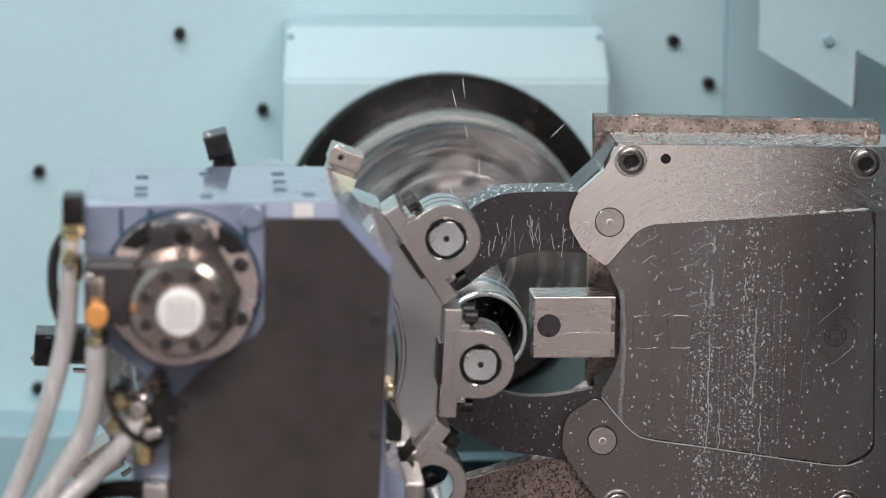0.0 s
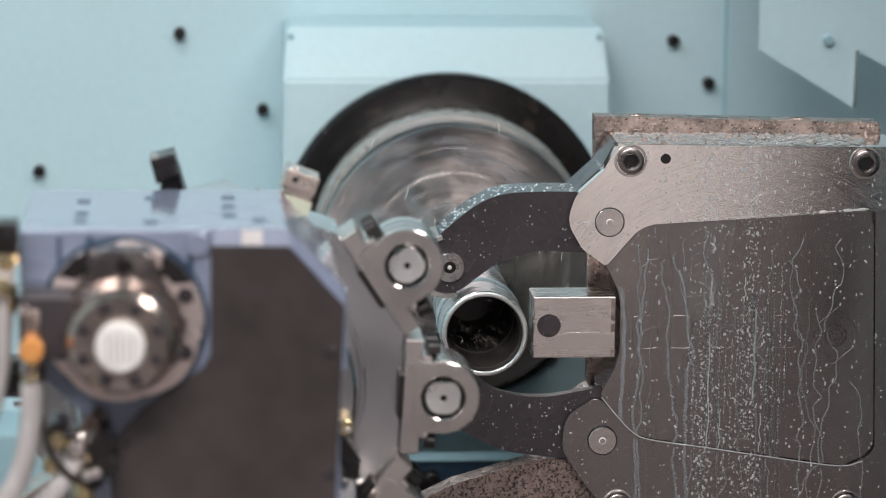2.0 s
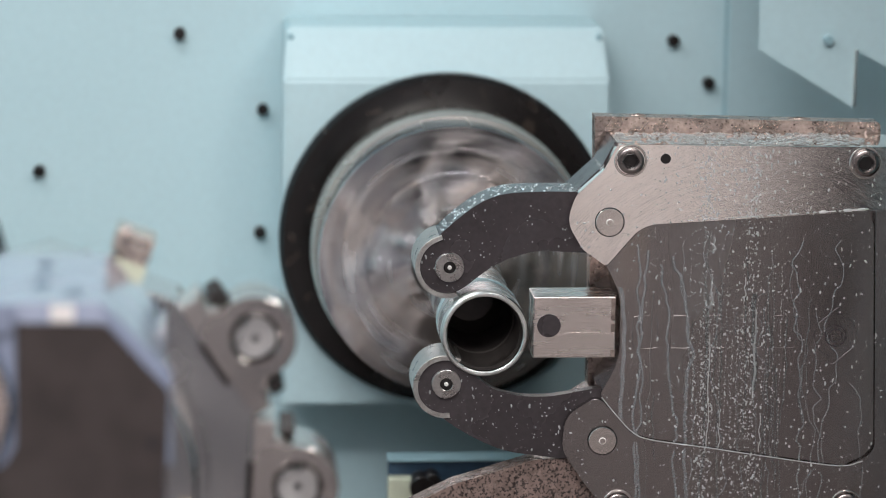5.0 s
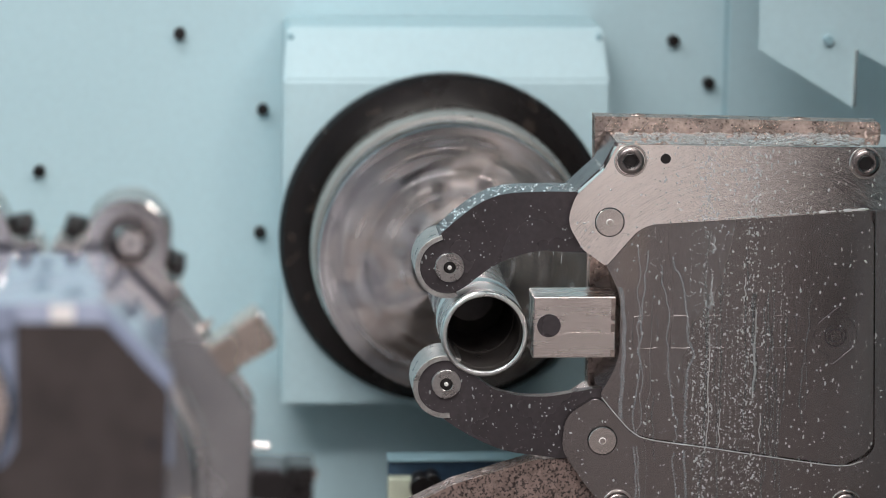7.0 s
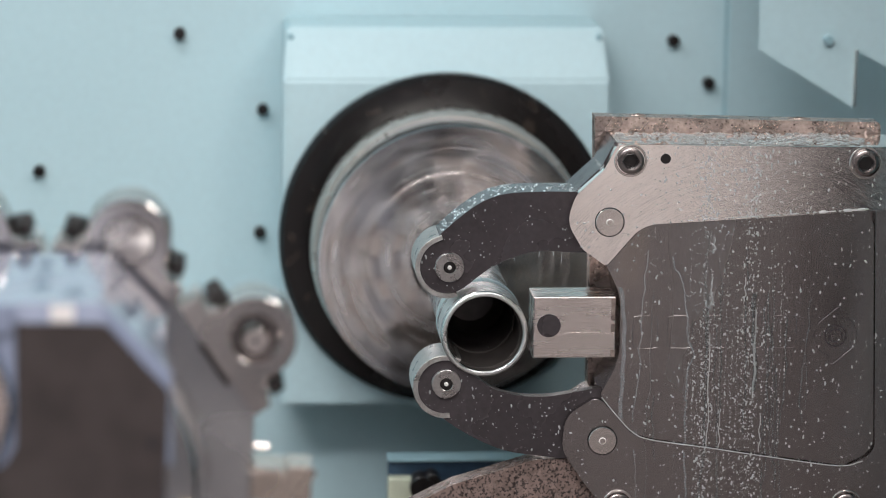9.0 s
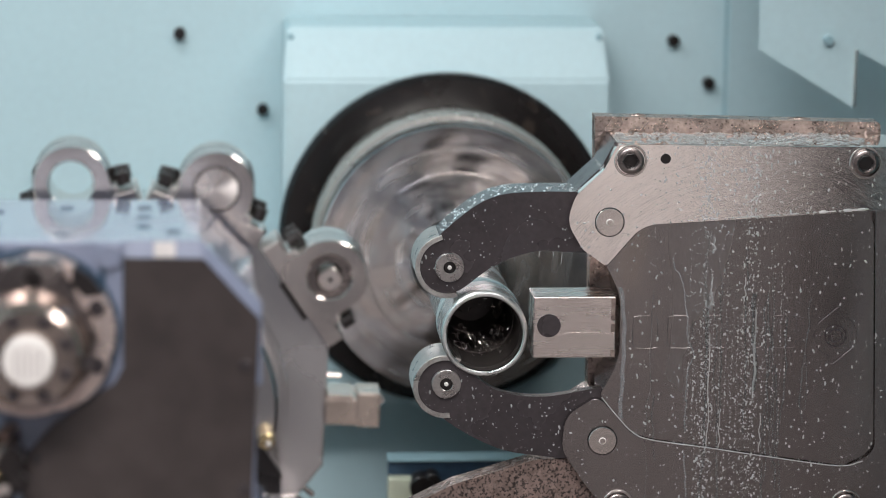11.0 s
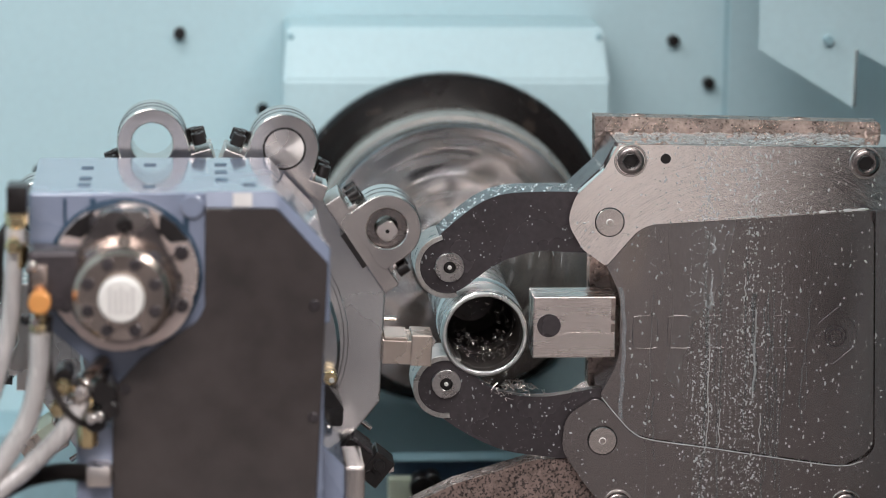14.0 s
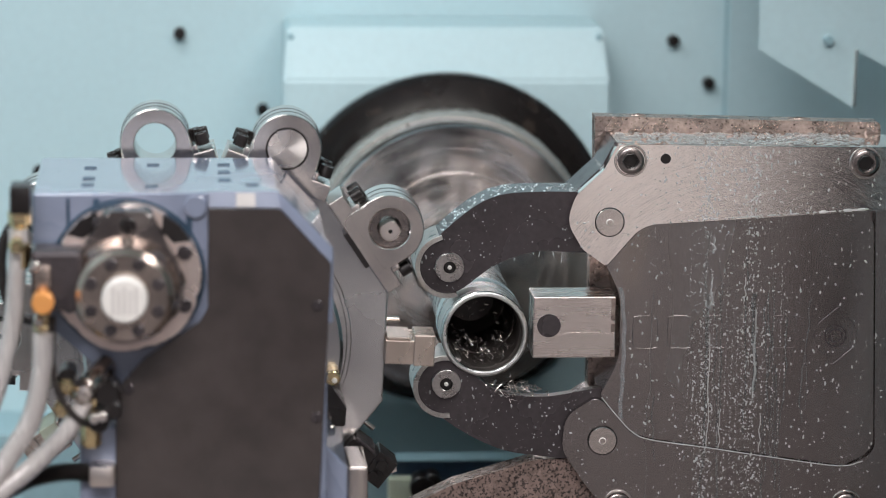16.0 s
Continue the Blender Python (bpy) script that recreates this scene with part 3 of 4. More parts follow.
    for sg in (1, -1):
        part("relief_leaf", outline([(cx + sg * (0.027 * math.cos(a) + (0.006 if k == 5 else 0)), cz + sg * (0.026 * math.sin(a) + (0.01 if k == 5 else 0))) for k, a in enumerate([radians(-20 + 23 * j) for j in range(8)])], 0.0004), FINGER, s)
    return s


def build_bracket():
    b = thing("cast_bracket", "oily rust-mottled casting under the steady rest", "bracket")
    out = [(*(-0.1059, -0.2281), 0), (*(-0.0362, -0.1933), 0.03), (*(0.0197, -0.1764), 0.02), (*(0.0652, -0.1624), 0.02), (*(0.1743, -0.1582), 0), (*(0.2486, -0.3009), 0), (*(-0.1052, -0.2971), 0)]
    part("casting", prism(rounded(out), 0.014, 0.05, 0.003), CAST, b)
    part("foot", box(-0.1, 0.6, 0.02, 0.12, -0.45, -0.295, 0.01), CAST, b)
    part("post", box(0.2, 0.6, 0.03, 0.2, -0.3, -0.2, 0.004), CAST, b)


# ---- turret ----
CX, CZ, YF = -0.3318, 0.0163, -0.12      # centre of the tool disc and the plane of the holders' faces, at rest
FIRST = -2.4                              # angle of the first station


def build_head():
    h = thing("turret_head", "blue-grey enamelled turret head with a dark front cover", "turret")
    top, f, k = 0.2437, -0.38, -0.15
    out = [(-0.5285, top, 0.004), (-0.2642, top, 0.004), (-0.2086, 0.1845, 0.004), (-0.2081, -0.28, 0), (-0.43, -0.28, 0), (-0.43, 0.0, 0.01), (-0.466, 0.056, 0.01), (-0.5297, 0.113, 0.01)]
    part("gear_case", prism(rounded(out, 3), f, k, 0.003), BLUE, h, "blue-grey enamelled gear case, wet on top")
    cov = [(-0.339, 0.2286, 0.002), (-0.2613, 0.2278, 0.004), (-0.2052, 0.1676, 0.004), (-0.2186, -0.1477, 0), (-0.4422, -0.1454, 0), (-0.4391, 0.0274, 0.02), (-0.4088, 0.0621, 0.02), (-0.3392, 0.109, 0.02)]
    c = part("front_cover", prism(rounded(cov, 4), -0.392, f + 0.001, 0.002), DARK, h, "smoky dark brown front cover")
    for q in ((-0.2198, 0.1211), (-0.2205, -0.0047), (-0.4256, 0.0286)):
        part("cover_screw", disc(0.006, -0.3945, -0.39, *q, 18, 0.001), FINGER, c)
    # panel seams and pockets on the case front
    for x0, x1 in ((-0.4916, -0.488), (-0.4629, -0.4562), (-0.3622, -0.3561)):
        part("seam", box(x0, x1, f - 0.001, f + 0.002, 0.12, top - 0.006), NAVY, h)
    part("corner_boss", disc(0.013, f - 0.006, f, *(-0.3524, 0.2293), 24), BLUE, h)
    outer = [(-0.3377, 0.2462), (-0.2622, 0.2462), (-0.2028, 0.1835), (-0.2028, 0.1)]
    inner = [(-0.3377, 0.2292), (-0.2606, 0.2284), (-0.2064, 0.1682), (-0.209, 0.1)]
    lip = bmesh.new()
    rows = [[lip.verts.new((x, y, z)) for x, z in line] for line, y in ((outer, f + 0.012), (outer, -0.3862), (inner, -0.3915), (inner, f + 0.012))]
    for u, v in zip(rows, rows[1:] + rows[:1]):
        for k in range(3):
            lip.faces.new((u[k], u[k + 1], v[k + 1], v[k]))
    lip.faces.new([r[0] for r in rows])
    lip.faces.new([r[-1] for r in rows][::-1])
    bmesh.ops.bevel(lip, geom=list(lip.edges), offset=0.0012, segments=2, affect="EDGES")
    part("cover_lip", lip, BLUE, h, "wet sloped blue lip round the front cover")
    plate = box(-0.3084, -0.2877, -0.0004, 0.0004, -0.0075, 0.0075, 0.0002)
    part("sticker", plate, PRINT, h, "faded sticker").matrix_basis = pose(0, -0.3894, 0.2375, -17, 0, 0)
    for x, y in ((-0.47, -0.33), (-0.47, -0.29), (-0.47, -0.22), (-0.4, -0.2), (-0.4, -0.34), (-0.32, -0.3), (-0.32, -0.25), (-0.32, -0.2), (-0.29, -0.33)):
        bm = box(x - 0.007, x + 0.007, y - 0.007, y + 0.007, top - 0.002, top + 0.0012, 0.001)
        part("top_screw", bm, NAVY, h)
    # motor
    fx, fz = (-0.4265, 0.1535)
    fl = [(fx + r * math.cos(a), fz + r * math.sin(a)) for r, a in [((0.081 if j % 8 < 5 else 0.0775), radians(j * 7.5)) for j in range(48)]]
    fm = part("motor_flange", prism(fl, -0.402, f, 0.002), FLANGE, h, "pinkish bare steel motor flange")
    for a in (25, 70, 115, 160, 205, 335):
        part("flange_screw", disc(0.008, -0.408, -0.4, fx + 0.0685 * math.cos(radians(a)), fz + 0.0685 * math.sin(radians(a)), 16), FINGER, fm)
    # Flat black wedges paint the shade of two cutouts in the flange.
    for a in (46, 128):
        wedge = [(fx + r * math.cos(radians(a + w)), fz + r * math.sin(radians(a + w))) for r, w in ((0.064, -8), (0.0808, -15), (0.0812, 0), (0.0808, 15), (0.064, 8))]
        part("flange_pocket", prism(wedge, -0.4024, -0.39), BLACK, fm, "black wedge painting the shade of a flange cutout")
    # Navy ring puts the shadow round the flange into colour.
    part("flange_gap", ring(0.0775, 0.0848, f - 0.0012, f + 0.002, fx, fz, 64, 0.0004), NAVY, h, "navy ring that paints shade round the flange")
    rib = rounded([(fx - 0.066, fz + 0.01, 0.01), (fx - 0.036, fz + 0.055, 0.012), (fx - 0.022, fz + 0.079, 0.008), (fx + 0.026, fz + 0.079, 0.008), (fx + 0.042, fz + 0.045, 0.012), (fx + 0.064, fz + 0.005, 0.02), (fx + 0.055, fz - 0.04, 0.02), (fx, fz - 0.05, 0.0)], 4)
    arch = part("flange_rib", prism(rib, -0.43, -0.4, 0.006), STEEL_DARK, h, "dark oily cast arch over the motor")
    part("rib_screw", disc(0.009, -0.4335, -0.429, fx + 0.002, fz + 0.064, 18, 0.002), BLACK, arch)
    mx, mz = (-0.4277, 0.1479)
    part("motor_body", lathe([(0, -0.475), (0.046, -0.475), (0.052, -0.468), (0.053, -0.45), (0.058, -0.44), (0.058, -0.4), (0, -0.4)], mx, mz, 56), OILY, h, "oily steel motor barrel")
    for a in range(0, 360, 45):
        part("barrel_screw", disc(0.0068, -0.4775, -0.474, mx + 0.0385 * math.cos(radians(a + 22)), mz + 0.0385 * math.sin(radians(a + 22)), 14), FINGER, h)
    part("end_cap", lathe([(0, -0.494), (0.022, -0.494), (0.0245, -0.4905), (0.0245, -0.47), (0, -0.47)], mx, mz, 40), CAP, h, "ivory round end cap")
    for k in range(5):
        part("print_bar", box(mx - 0.013 + k * 0.006, mx - 0.0105 + k * 0.006, -0.4946, -0.4935, mz - 0.014, mz + (0.012 if k % 2 else 0.015)), PRINT, h)
    part("port_block", box(mx - 0.1, mx - 0.045, -0.45, -0.4, mz - 0.02, mz + 0.045, 0.005), FINGER, h, "dark hydraulic port block")
    # fittings and hoses
    def fitting(x, z, y=-0.42):
        p = part("hose_fitting", lathe([(0.009, 0.0), (0.012, 0.002), (0.012, 0.016), (0.008, 0.018), (0.008, 0.034), (0.011, 0.036), (0.011, 0.06), (0.0085, 0.064)], 0, 0, 6), BRASS, h, "brass hose fitting")
        p.matrix_basis = pose(x, y, z, -90, 0, 0)
        return p
    for q in ((-0.5403, 0.2327), (-0.5159, 0.1455), (-0.4664, 0.0348)):
        fitting(*q)
    part("fitting_head", box(-0.5496, -0.5274, -0.44, -0.4, 0.2308, 0.2615, 0.004), BLACK, h, "black angled valve head")
    part("port_cap", disc(0.012, -0.47, -0.43, *(-0.5145, 0.1405), 24), COPPER, h, "orange plastic port cap")
    part("elbow", pipe([(-0.451, -0.39, 0.0536), (-0.4663, -0.43, 0.0443), (-0.4787, -0.43, 0.0255)], 0.013), STEEL, h, "steel elbow fitting")
    for q, r in (((-0.4905, 0.0526), 0.01), ((-0.4482, 0.0347), 0.014), ((-0.4575, 0.0033), 0.012), ((-0.4422, 0.0158), 0.01), ((-0.4952, 0.0406), 0.008)):
        part("valve_knob", disc(r, -0.44, -0.4, *q, 16, 0.002), BLACK if r > 0.009 else BRASS, h)
    part("knuckle", lathe([(0, -0.452), (0.008, -0.45), (0.0125, -0.442), (0.0125, -0.43), (0.008, -0.42), (0, -0.42)], *(-0.4722, 0.0373), 20), STEEL_LIGHT, h, "bright round swivel knuckle")
    for q in ((-0.4913, 0.0436), (-0.4976, 0.0186), (-0.5427, 0.1977), (-0.5078, 0.1762)):
        part("brass_nut", lathe([(0, -0.447), (0.006, -0.447), (0.009, -0.444), (0.009, -0.43), (0, -0.43)], *q, 6), BRASS, h, "small brass hexagon nut")
    for q in ((-0.5228, 0.1783), (-0.52, 0.118), (-0.4615, 0.0108), (-0.4529, 0.0133)):
        part("bleed_screw", disc(0.0055, -0.458, -0.44, *q, 12, 0.0015), STEEL_LIGHT, h)
    part("valve_body", box(-0.5247, -0.5055, -0.455, -0.42, 0.1504, 0.1793, 0.004), OILY, h, "dark oily valve body")
    part("sensor_cable", pipe([(-0.5064, -0.43, 0.1185), (-0.507, -0.44, 0.0688), (-0.4965, -0.445, 0.0312), (-0.4725, -0.44, 0.0028), (-0.4452, -0.4, -0.0006)], 0.004, 8), RUBBER, h, "thin black sensor cable")
    part("return_hose", pipe([(-0.5389, -0.36, 0.2204), (-0.5599, -0.36, 0.1893), (-0.563, -0.36, 0.1456), (-0.5513, -0.36, 0.1079), (-0.5282, -0.36, 0.0983)], 0.006, 10), RUBBER, h, "black rubber return hose")
    part("coil_spring", pipe([(-0.1998 + 0.0005 * k, -0.2, -0.0617 - 0.0045 * k) for k in range(9)], 0.006, 10, 0.003, sub=2), STEEL, h, "small coil spring")

    def hose(pts, r, mat=HOSE, ribs=0.0, label="pale grey hydraulic hose"):
        part("hose", pipe([(w[0], y, w[1]) for w, y in pts], r, 14, ribs, sub=26 if ribs else 10), mat, h, label)
    hose([((-0.5418, 0.2124), -0.42), ((-0.5436, 0.1661), -0.42), ((-0.5518, 0.0917), -0.42), ((-0.5823, -0.0084), -0.43), ((-0.633, -0.1347), -0.45), ((-0.6665, -0.2885), -0.46)], 0.0105)
    hose([((-0.5158, 0.1022), -0.44), ((-0.5175, 0.0587), -0.44), ((-0.5315, 0.0026), -0.44), ((-0.5759, -0.0662), -0.45), ((-0.6258, -0.1543), -0.46), ((-0.6586, -0.282), -0.46)], 0.0115)
    hose([((-0.471, 0.0279), -0.43), ((-0.4908, -0.0065), -0.435), ((-0.5276, -0.0441), -0.44), ((-0.5768, -0.0879), -0.45), ((-0.6269, -0.1765), -0.46), ((-0.6533, -0.2854), -0.46)], 0.0105)
    hose([((-0.4617, -0.064), -0.4), ((-0.4986, -0.0624), -0.4), ((-0.5416, -0.071), -0.41), ((-0.585, -0.1025), -0.42), ((-0.6354, -0.1855), -0.43)], 0.0085, RUBBER, 0.003, "black corrugated cable conduit")
    part("conduit_nut", box(-0.4691, -0.4408, -0.415, -0.385, -0.0769, -0.0526, 0.005), STEEL_LIGHT, h, "bright conduit nut")
    part("side_bracket", box(-0.4801, -0.4383, -0.39, -0.3, -0.2, -0.0138, 0.004), BLUE, h)
    # the case's lower guard, and the hub that carries the tool disc
    part("lower_guard", prism([(-0.2201, -0.0363), (-0.1835, -0.0761), (-0.1829, -0.1742), (-0.2291, -0.1737)], -0.34, -0.16, 0.003), BLUE, h)
    part("guard_foot", box(-0.1786, -0.1549, -0.24, -0.14, -0.3, -0.1025, 0.003), STEEL, h)
    part("hub", lathe([(0, -0.15), (0.148, -0.15), (0.152, -0.146), (0.152, -0.1), (0, -0.1)], CX, CZ, 72), DISC_STEEL, h, "satin steel bearing hub")
    part("coolant_valve", prism(rounded([(*(-0.2116, -0.0146), 0.004), (*(-0.1951, -0.0201), 0.004), (*(-0.1771, -0.0467), 0.006), (*(-0.1782, -0.0692), 0.003), (*(-0.2114, -0.069), 0)]), -0.18, -0.13, 0.002), BLACK, h, "black coolant valve")
    part("valve_stem", disc(0.009, -0.175, -0.13, *(-0.1931, -0.0127), 16), BRASS, h)
    part("stem_tip", disc(0.003, -0.18, -0.17, *(-0.1911, -0.0147), 10), CAP, h)
    # carriage that carries the head, below the view
    part("carriage", box(-0.62, -0.2, -0.4, -0.05, -0.449, -0.22, 0.01), BLUE, h)
    return h


def holder(kind):
    """A boring-bar holder on a flat of the tool disc: local x runs outwards from the disc's centre, z along the flat."""
    y0, y1 = 0.0, 0.075
    r, a = 0.0405, 0.204
    bc = 0.2485
    bore = 0.024
    body = part("tool_holder", box(a, a + 0.0203, y0 + 0.0004, y1 - 0.001, -0.064, 0.064, 0.0012), STEEL, None, "ground steel boring-bar holder")
    bm = bmesh.new()
    n = 40
    o, i = [], []
    for k in range(n):
        t = 2 * math.pi * k / n
        c, s = math.cos(t), math.sin(t)
        if c >= 0:
            o.append((bc + r * c, r * s))
        else:
            q = min(r / max(abs(s), 1e-6), (bc - a - 0.012) / abs(c))
            o.append((bc + q * c, q * s))
        i.append((bc + bore * c, bore * s))
    rows = []
    for y, ins in ((y0 - 0.0, 0.0012), (y0 + 0.0012, 0.0), (y1, 0.0)):
        rows.append([bm.verts.new((bc + (p[0] - bc) * (1 - ins / r), y, p[1] * (1 - ins / r))) for p in o])
    for y, ins in ((y1, 0.0), (y0 + 0.0012, 0.0), (y0, 0.0012)):
        rows.append([bm.verts.new((bc + (p[0] - bc) * (1 + ins / bore), y, p[1] * (1 + ins / bore))) for p in i])
    for u, v in zip(rows, rows[1:] + rows[:1]):
        for k in range(n):
            bm.faces.new((u[k], u[(k + 1) % n], v[(k + 1) % n], v[k]))
    part("clamp_ring", bm, STEEL, body)
    # Dark bands, slightly raised, paint the shade inside the clamp's slits.
    for y in (0.024, 0.048):
        part("clamp_slit", ring(r - 0.004, r + 0.0004, y, y + 0.0016, bc, 0, bevel=0.0002), FINGER, body)
    # Black bar paints the shade of the gap between holder and disc.
    part("key", box(a - 0.005, a + 0.0012, y0 - 0.0004, y1, -0.024, 0.024, 0.0006), BLACK, body, "black bar painting the dark slot under the holder")
    for z0, z1 in ((-0.046, -0.0395), (0.0395, 0.046)):
        part("foot_step", box(a + 0.02, a + 0.03, y0 + 0.0006, y1 - 0.001, z0, z1, 0.001), STEEL, body)
    for sgn in (-1, 1):
        for dy in (0.018, 0.055):
            b = part("clamp_bolt", lathe([(0, 0.0), (0.0045, 0.0), (0.005, -0.006), (0.0075, -0.006), (0.008, -0.005), (0.008, 0.008), (0, 0.008)], 0, 0, 20), BLACK, body, "black socket cap screw")
            b.matrix_basis = pose(a + 0.034, y0 + dy, sgn * 0.053, 0, 0, 90)
        g = part("grub_screw", lathe([(0, -0.004), (0.003, -0.004), (0.0055, -0.004), (0.006, -0.003), (0.006, 0.01), (0, 0.01)], 0, 0, 16), BLACK, body)
        g.matrix_basis = pose(a + 0.036, y0 + 0.066, sgn * 0.046, 0, 0, 90)
    if kind in ("bar", "small"):
        # Small bars have a dark sleeve; wide ones a black-painted gap.
        part("sleeve", ring(0.0212 if kind == "bar" else 0.0135, bore, y0 + (0.004 if kind == "bar" else 0.012), y1, bc, 0, bevel=0.0006), BLACK if kind == "bar" else STEEL_DARK, body)
        rr, dx, dz = (0.0203, 0.0005, 0.0) if kind == "bar" else (0.0125, -0.001, -0.003)
        bm = lathe([(0, y0 + 0.001), (rr - 0.001, y0 + 0.001), (rr, y0 + 0.002), (rr, 0.16), (0, 0.16)], bc + dx, dz, 48)
        for v in bm.verts:
            v.co.x = bc + dx + max(-0.97 * rr, min(0.9 * rr, v.co.x - bc - dx))
            v.co.z = dz + max(-0.9 * rr, min(0.86 * rr, v.co.z - dz))
        bar = part("boring_bar", bm, RIM if kind == "bar" else STEEL_LIGHT, body, "bright ground boring bar with flats")
        # Black disc paints the dark of the hole.
        part("coolant_hole", disc(0.0036 if kind == "bar" else 0.0025, y0 + 0.0004, y0 + 0.003, bc + dx, dz, 16, 0.0002), BLACK, body)
    elif kind == "plug":
        part("plug", disc(bore - 0.0006, y0 + 0.001, y1, bc, 0, 48, 0.0006), SPUN, body, "spun-finish round plug")
        # Black ring paints the shade of the gap round the plug.
        part("plug_gap", ring(bore - 0.0012, bore + 0.0005, y0 - 0.0003, y0 + 0.004, bc, 0, bevel=0.0002), BLACK, body)
    return body


def tool_block(kind):
    """A square-shank turning tool on a flat."""
    a = 0.203
    slim = kind == "slim"
    kind = "dark" if slim else kind
    light = kind != "dark"
    mat = TAN if light else BLACK
    body = part("turning_tool", box(a, a + 0.04, 0.004, 0.07, -0.017, 0.012, 0.0015), mat, None, "tan steel turning tool block" if light else "black steel turning tool block")
    tip = 0.005 if kind == "light" else 0.007 if kind == "dark" else 0.0
    part("tool_head", box(a + 0.034, a + 0.054 + tip, 0.0, 0.05, -0.0175, 0.02, 0.0015), mat, body)
    part("insert", prism([(a + 0.054 + tip, 0.018), (a + 0.059 + tip, 0.012), (a + 0.053 + tip, 0.004), (a + 0.05 + tip, 0.012)], 0.004, 0.012, 0.0006), STEEL_LIGHT, body, "small carbide cutting insert")
    if kind != "light":
        part("insert_screw", disc(0.0035, -0.0012, 0.004, a + 0.045, 0.008, 14, 0.0006), BLACK, body)
    part("clamp_wedge", box(a + 0.002, a + 0.03, 0.002, 0.06, 0.012, 0.0165, 0.001), TAN if light else FINGER, body)
    if kind == "tall":
        part("pale_shank", box(a + 0.004, a + 0.026, 0.0025, 0.07, -0.0185, 0.0135, 0.001), PALE, body, "pale greenish lower shank")
    if kind == "dark":
        for z in (-0.009, 0.009):
            part("cap_screw", lathe([(0, -0.008), (0.004, -0.008), (0.0065, -0.008), (0.007, -0.006), (0.007, 0.002), (0, 0.002)], a + 0.045, z, 16), BLACK, body)
    slide, narrow = (-0.0145, 0.72) if slim else (-0.007, 1.0) if kind == "tall" else (0.0, 1.0)
    for ob in [body] + list(body.children):
        for v in ob.data.vertices:
            v.co.z = v.co.z * narrow + slide
    return body


def build_disc():
    d = thing("tool_disc", "ten-sided steel tool disc carrying holders and cutting tools", "turret disc")
    ap = 0.2045
    pts = [(ap / math.cos(radians(18)) * math.cos(radians(FIRST + 18 + 36 * k)), ap / math.cos(radians(18)) * math.sin(radians(FIRST + 18 + 36 * k))) for k in range(10)]
    part("disc_plate", prism(pts, 0.02, 0.11, 0.002), DISC_STEEL, d, "ground steel ten-sided plate")
    part("disc_step", ring(0.158, 0.164, 0.0185, 0.03, bevel=0.001), DISC_STEEL, d)
    for k in range(10):
        a = radians(FIRST + 18 + 36 * k)
        nz = part("coolant_nozzle", disc(0.0032, 0.0, 0.018, 0, 0, 12, 0.0008), STEEL_LIGHT, d)
        nz.matrix_basis = pose(ap * math.cos(a - 0.16), 0.035, ap * math.sin(a - 0.16)) @ Matrix.Rotation(-(a - 0.3142), 4, "Y") @ pose(0, 0, 0, 0, 0, -90)
    kinds = ["light", "small", "plug", "open", "bar", "bar", "tall", "slim", "dark", "dark"]
    for k, kind in enumerate(kinds):
        ob = holder(kind) if kind in ("small", "plug", "open", "bar") else tool_block(kind)
        ob.parent = d
        ob.matrix_basis = Matrix.Rotation(-radians(FIRST + 36 * k), 4, "Y")
    return d


# ---- coolant ----
def inside(p, poly):
    hit = False
    for (x0, z0), (x1, z1) in zip(poly, poly[1:] + poly[:1]):
        if (z0 > p[1]) != (z1 > p[1]) and p[0] < (x1 - x0) * (p[1] - z0) / (z1 - z0) + x0:
            hit = not hit
    return hit


def dome(verts, faces, o, u, v, n, a, b, h):
    """A flat bead at o with half axes a, b along u, v and height h along n."""
    base = len(verts)
    for ring_r, up in ((1.0, 0.0), (0.72, 0.7)):
        for k in range(8):
            t = 2 * math.pi * k / 8
            verts.append(o + u * (a * ring_r * math.cos(t)) + v * (b * ring_r * math.sin(t)) + n * (h * up))
    verts.append(o + n * h)
    for k in range(8):
        j = (k + 1) % 8
        faces.append((base + k, base + j, base + 8 + j, base + 8 + k))
        faces.append((base + 8 + k, base + 8 + j, base + 16))


def stuff(name, verts, faces, mat, label, category):
    me = bpy.data.meshes.new(name)
    me.from_pydata(verts, [], faces)
    for p in me.polygons:
        p.use_smooth = True
    me.materials.append(mat)
    return tagged(new(name, me), label, category, kind="stuff")


BEADS = []
FLOWS = []                                # thickness of the flowing film, time by time


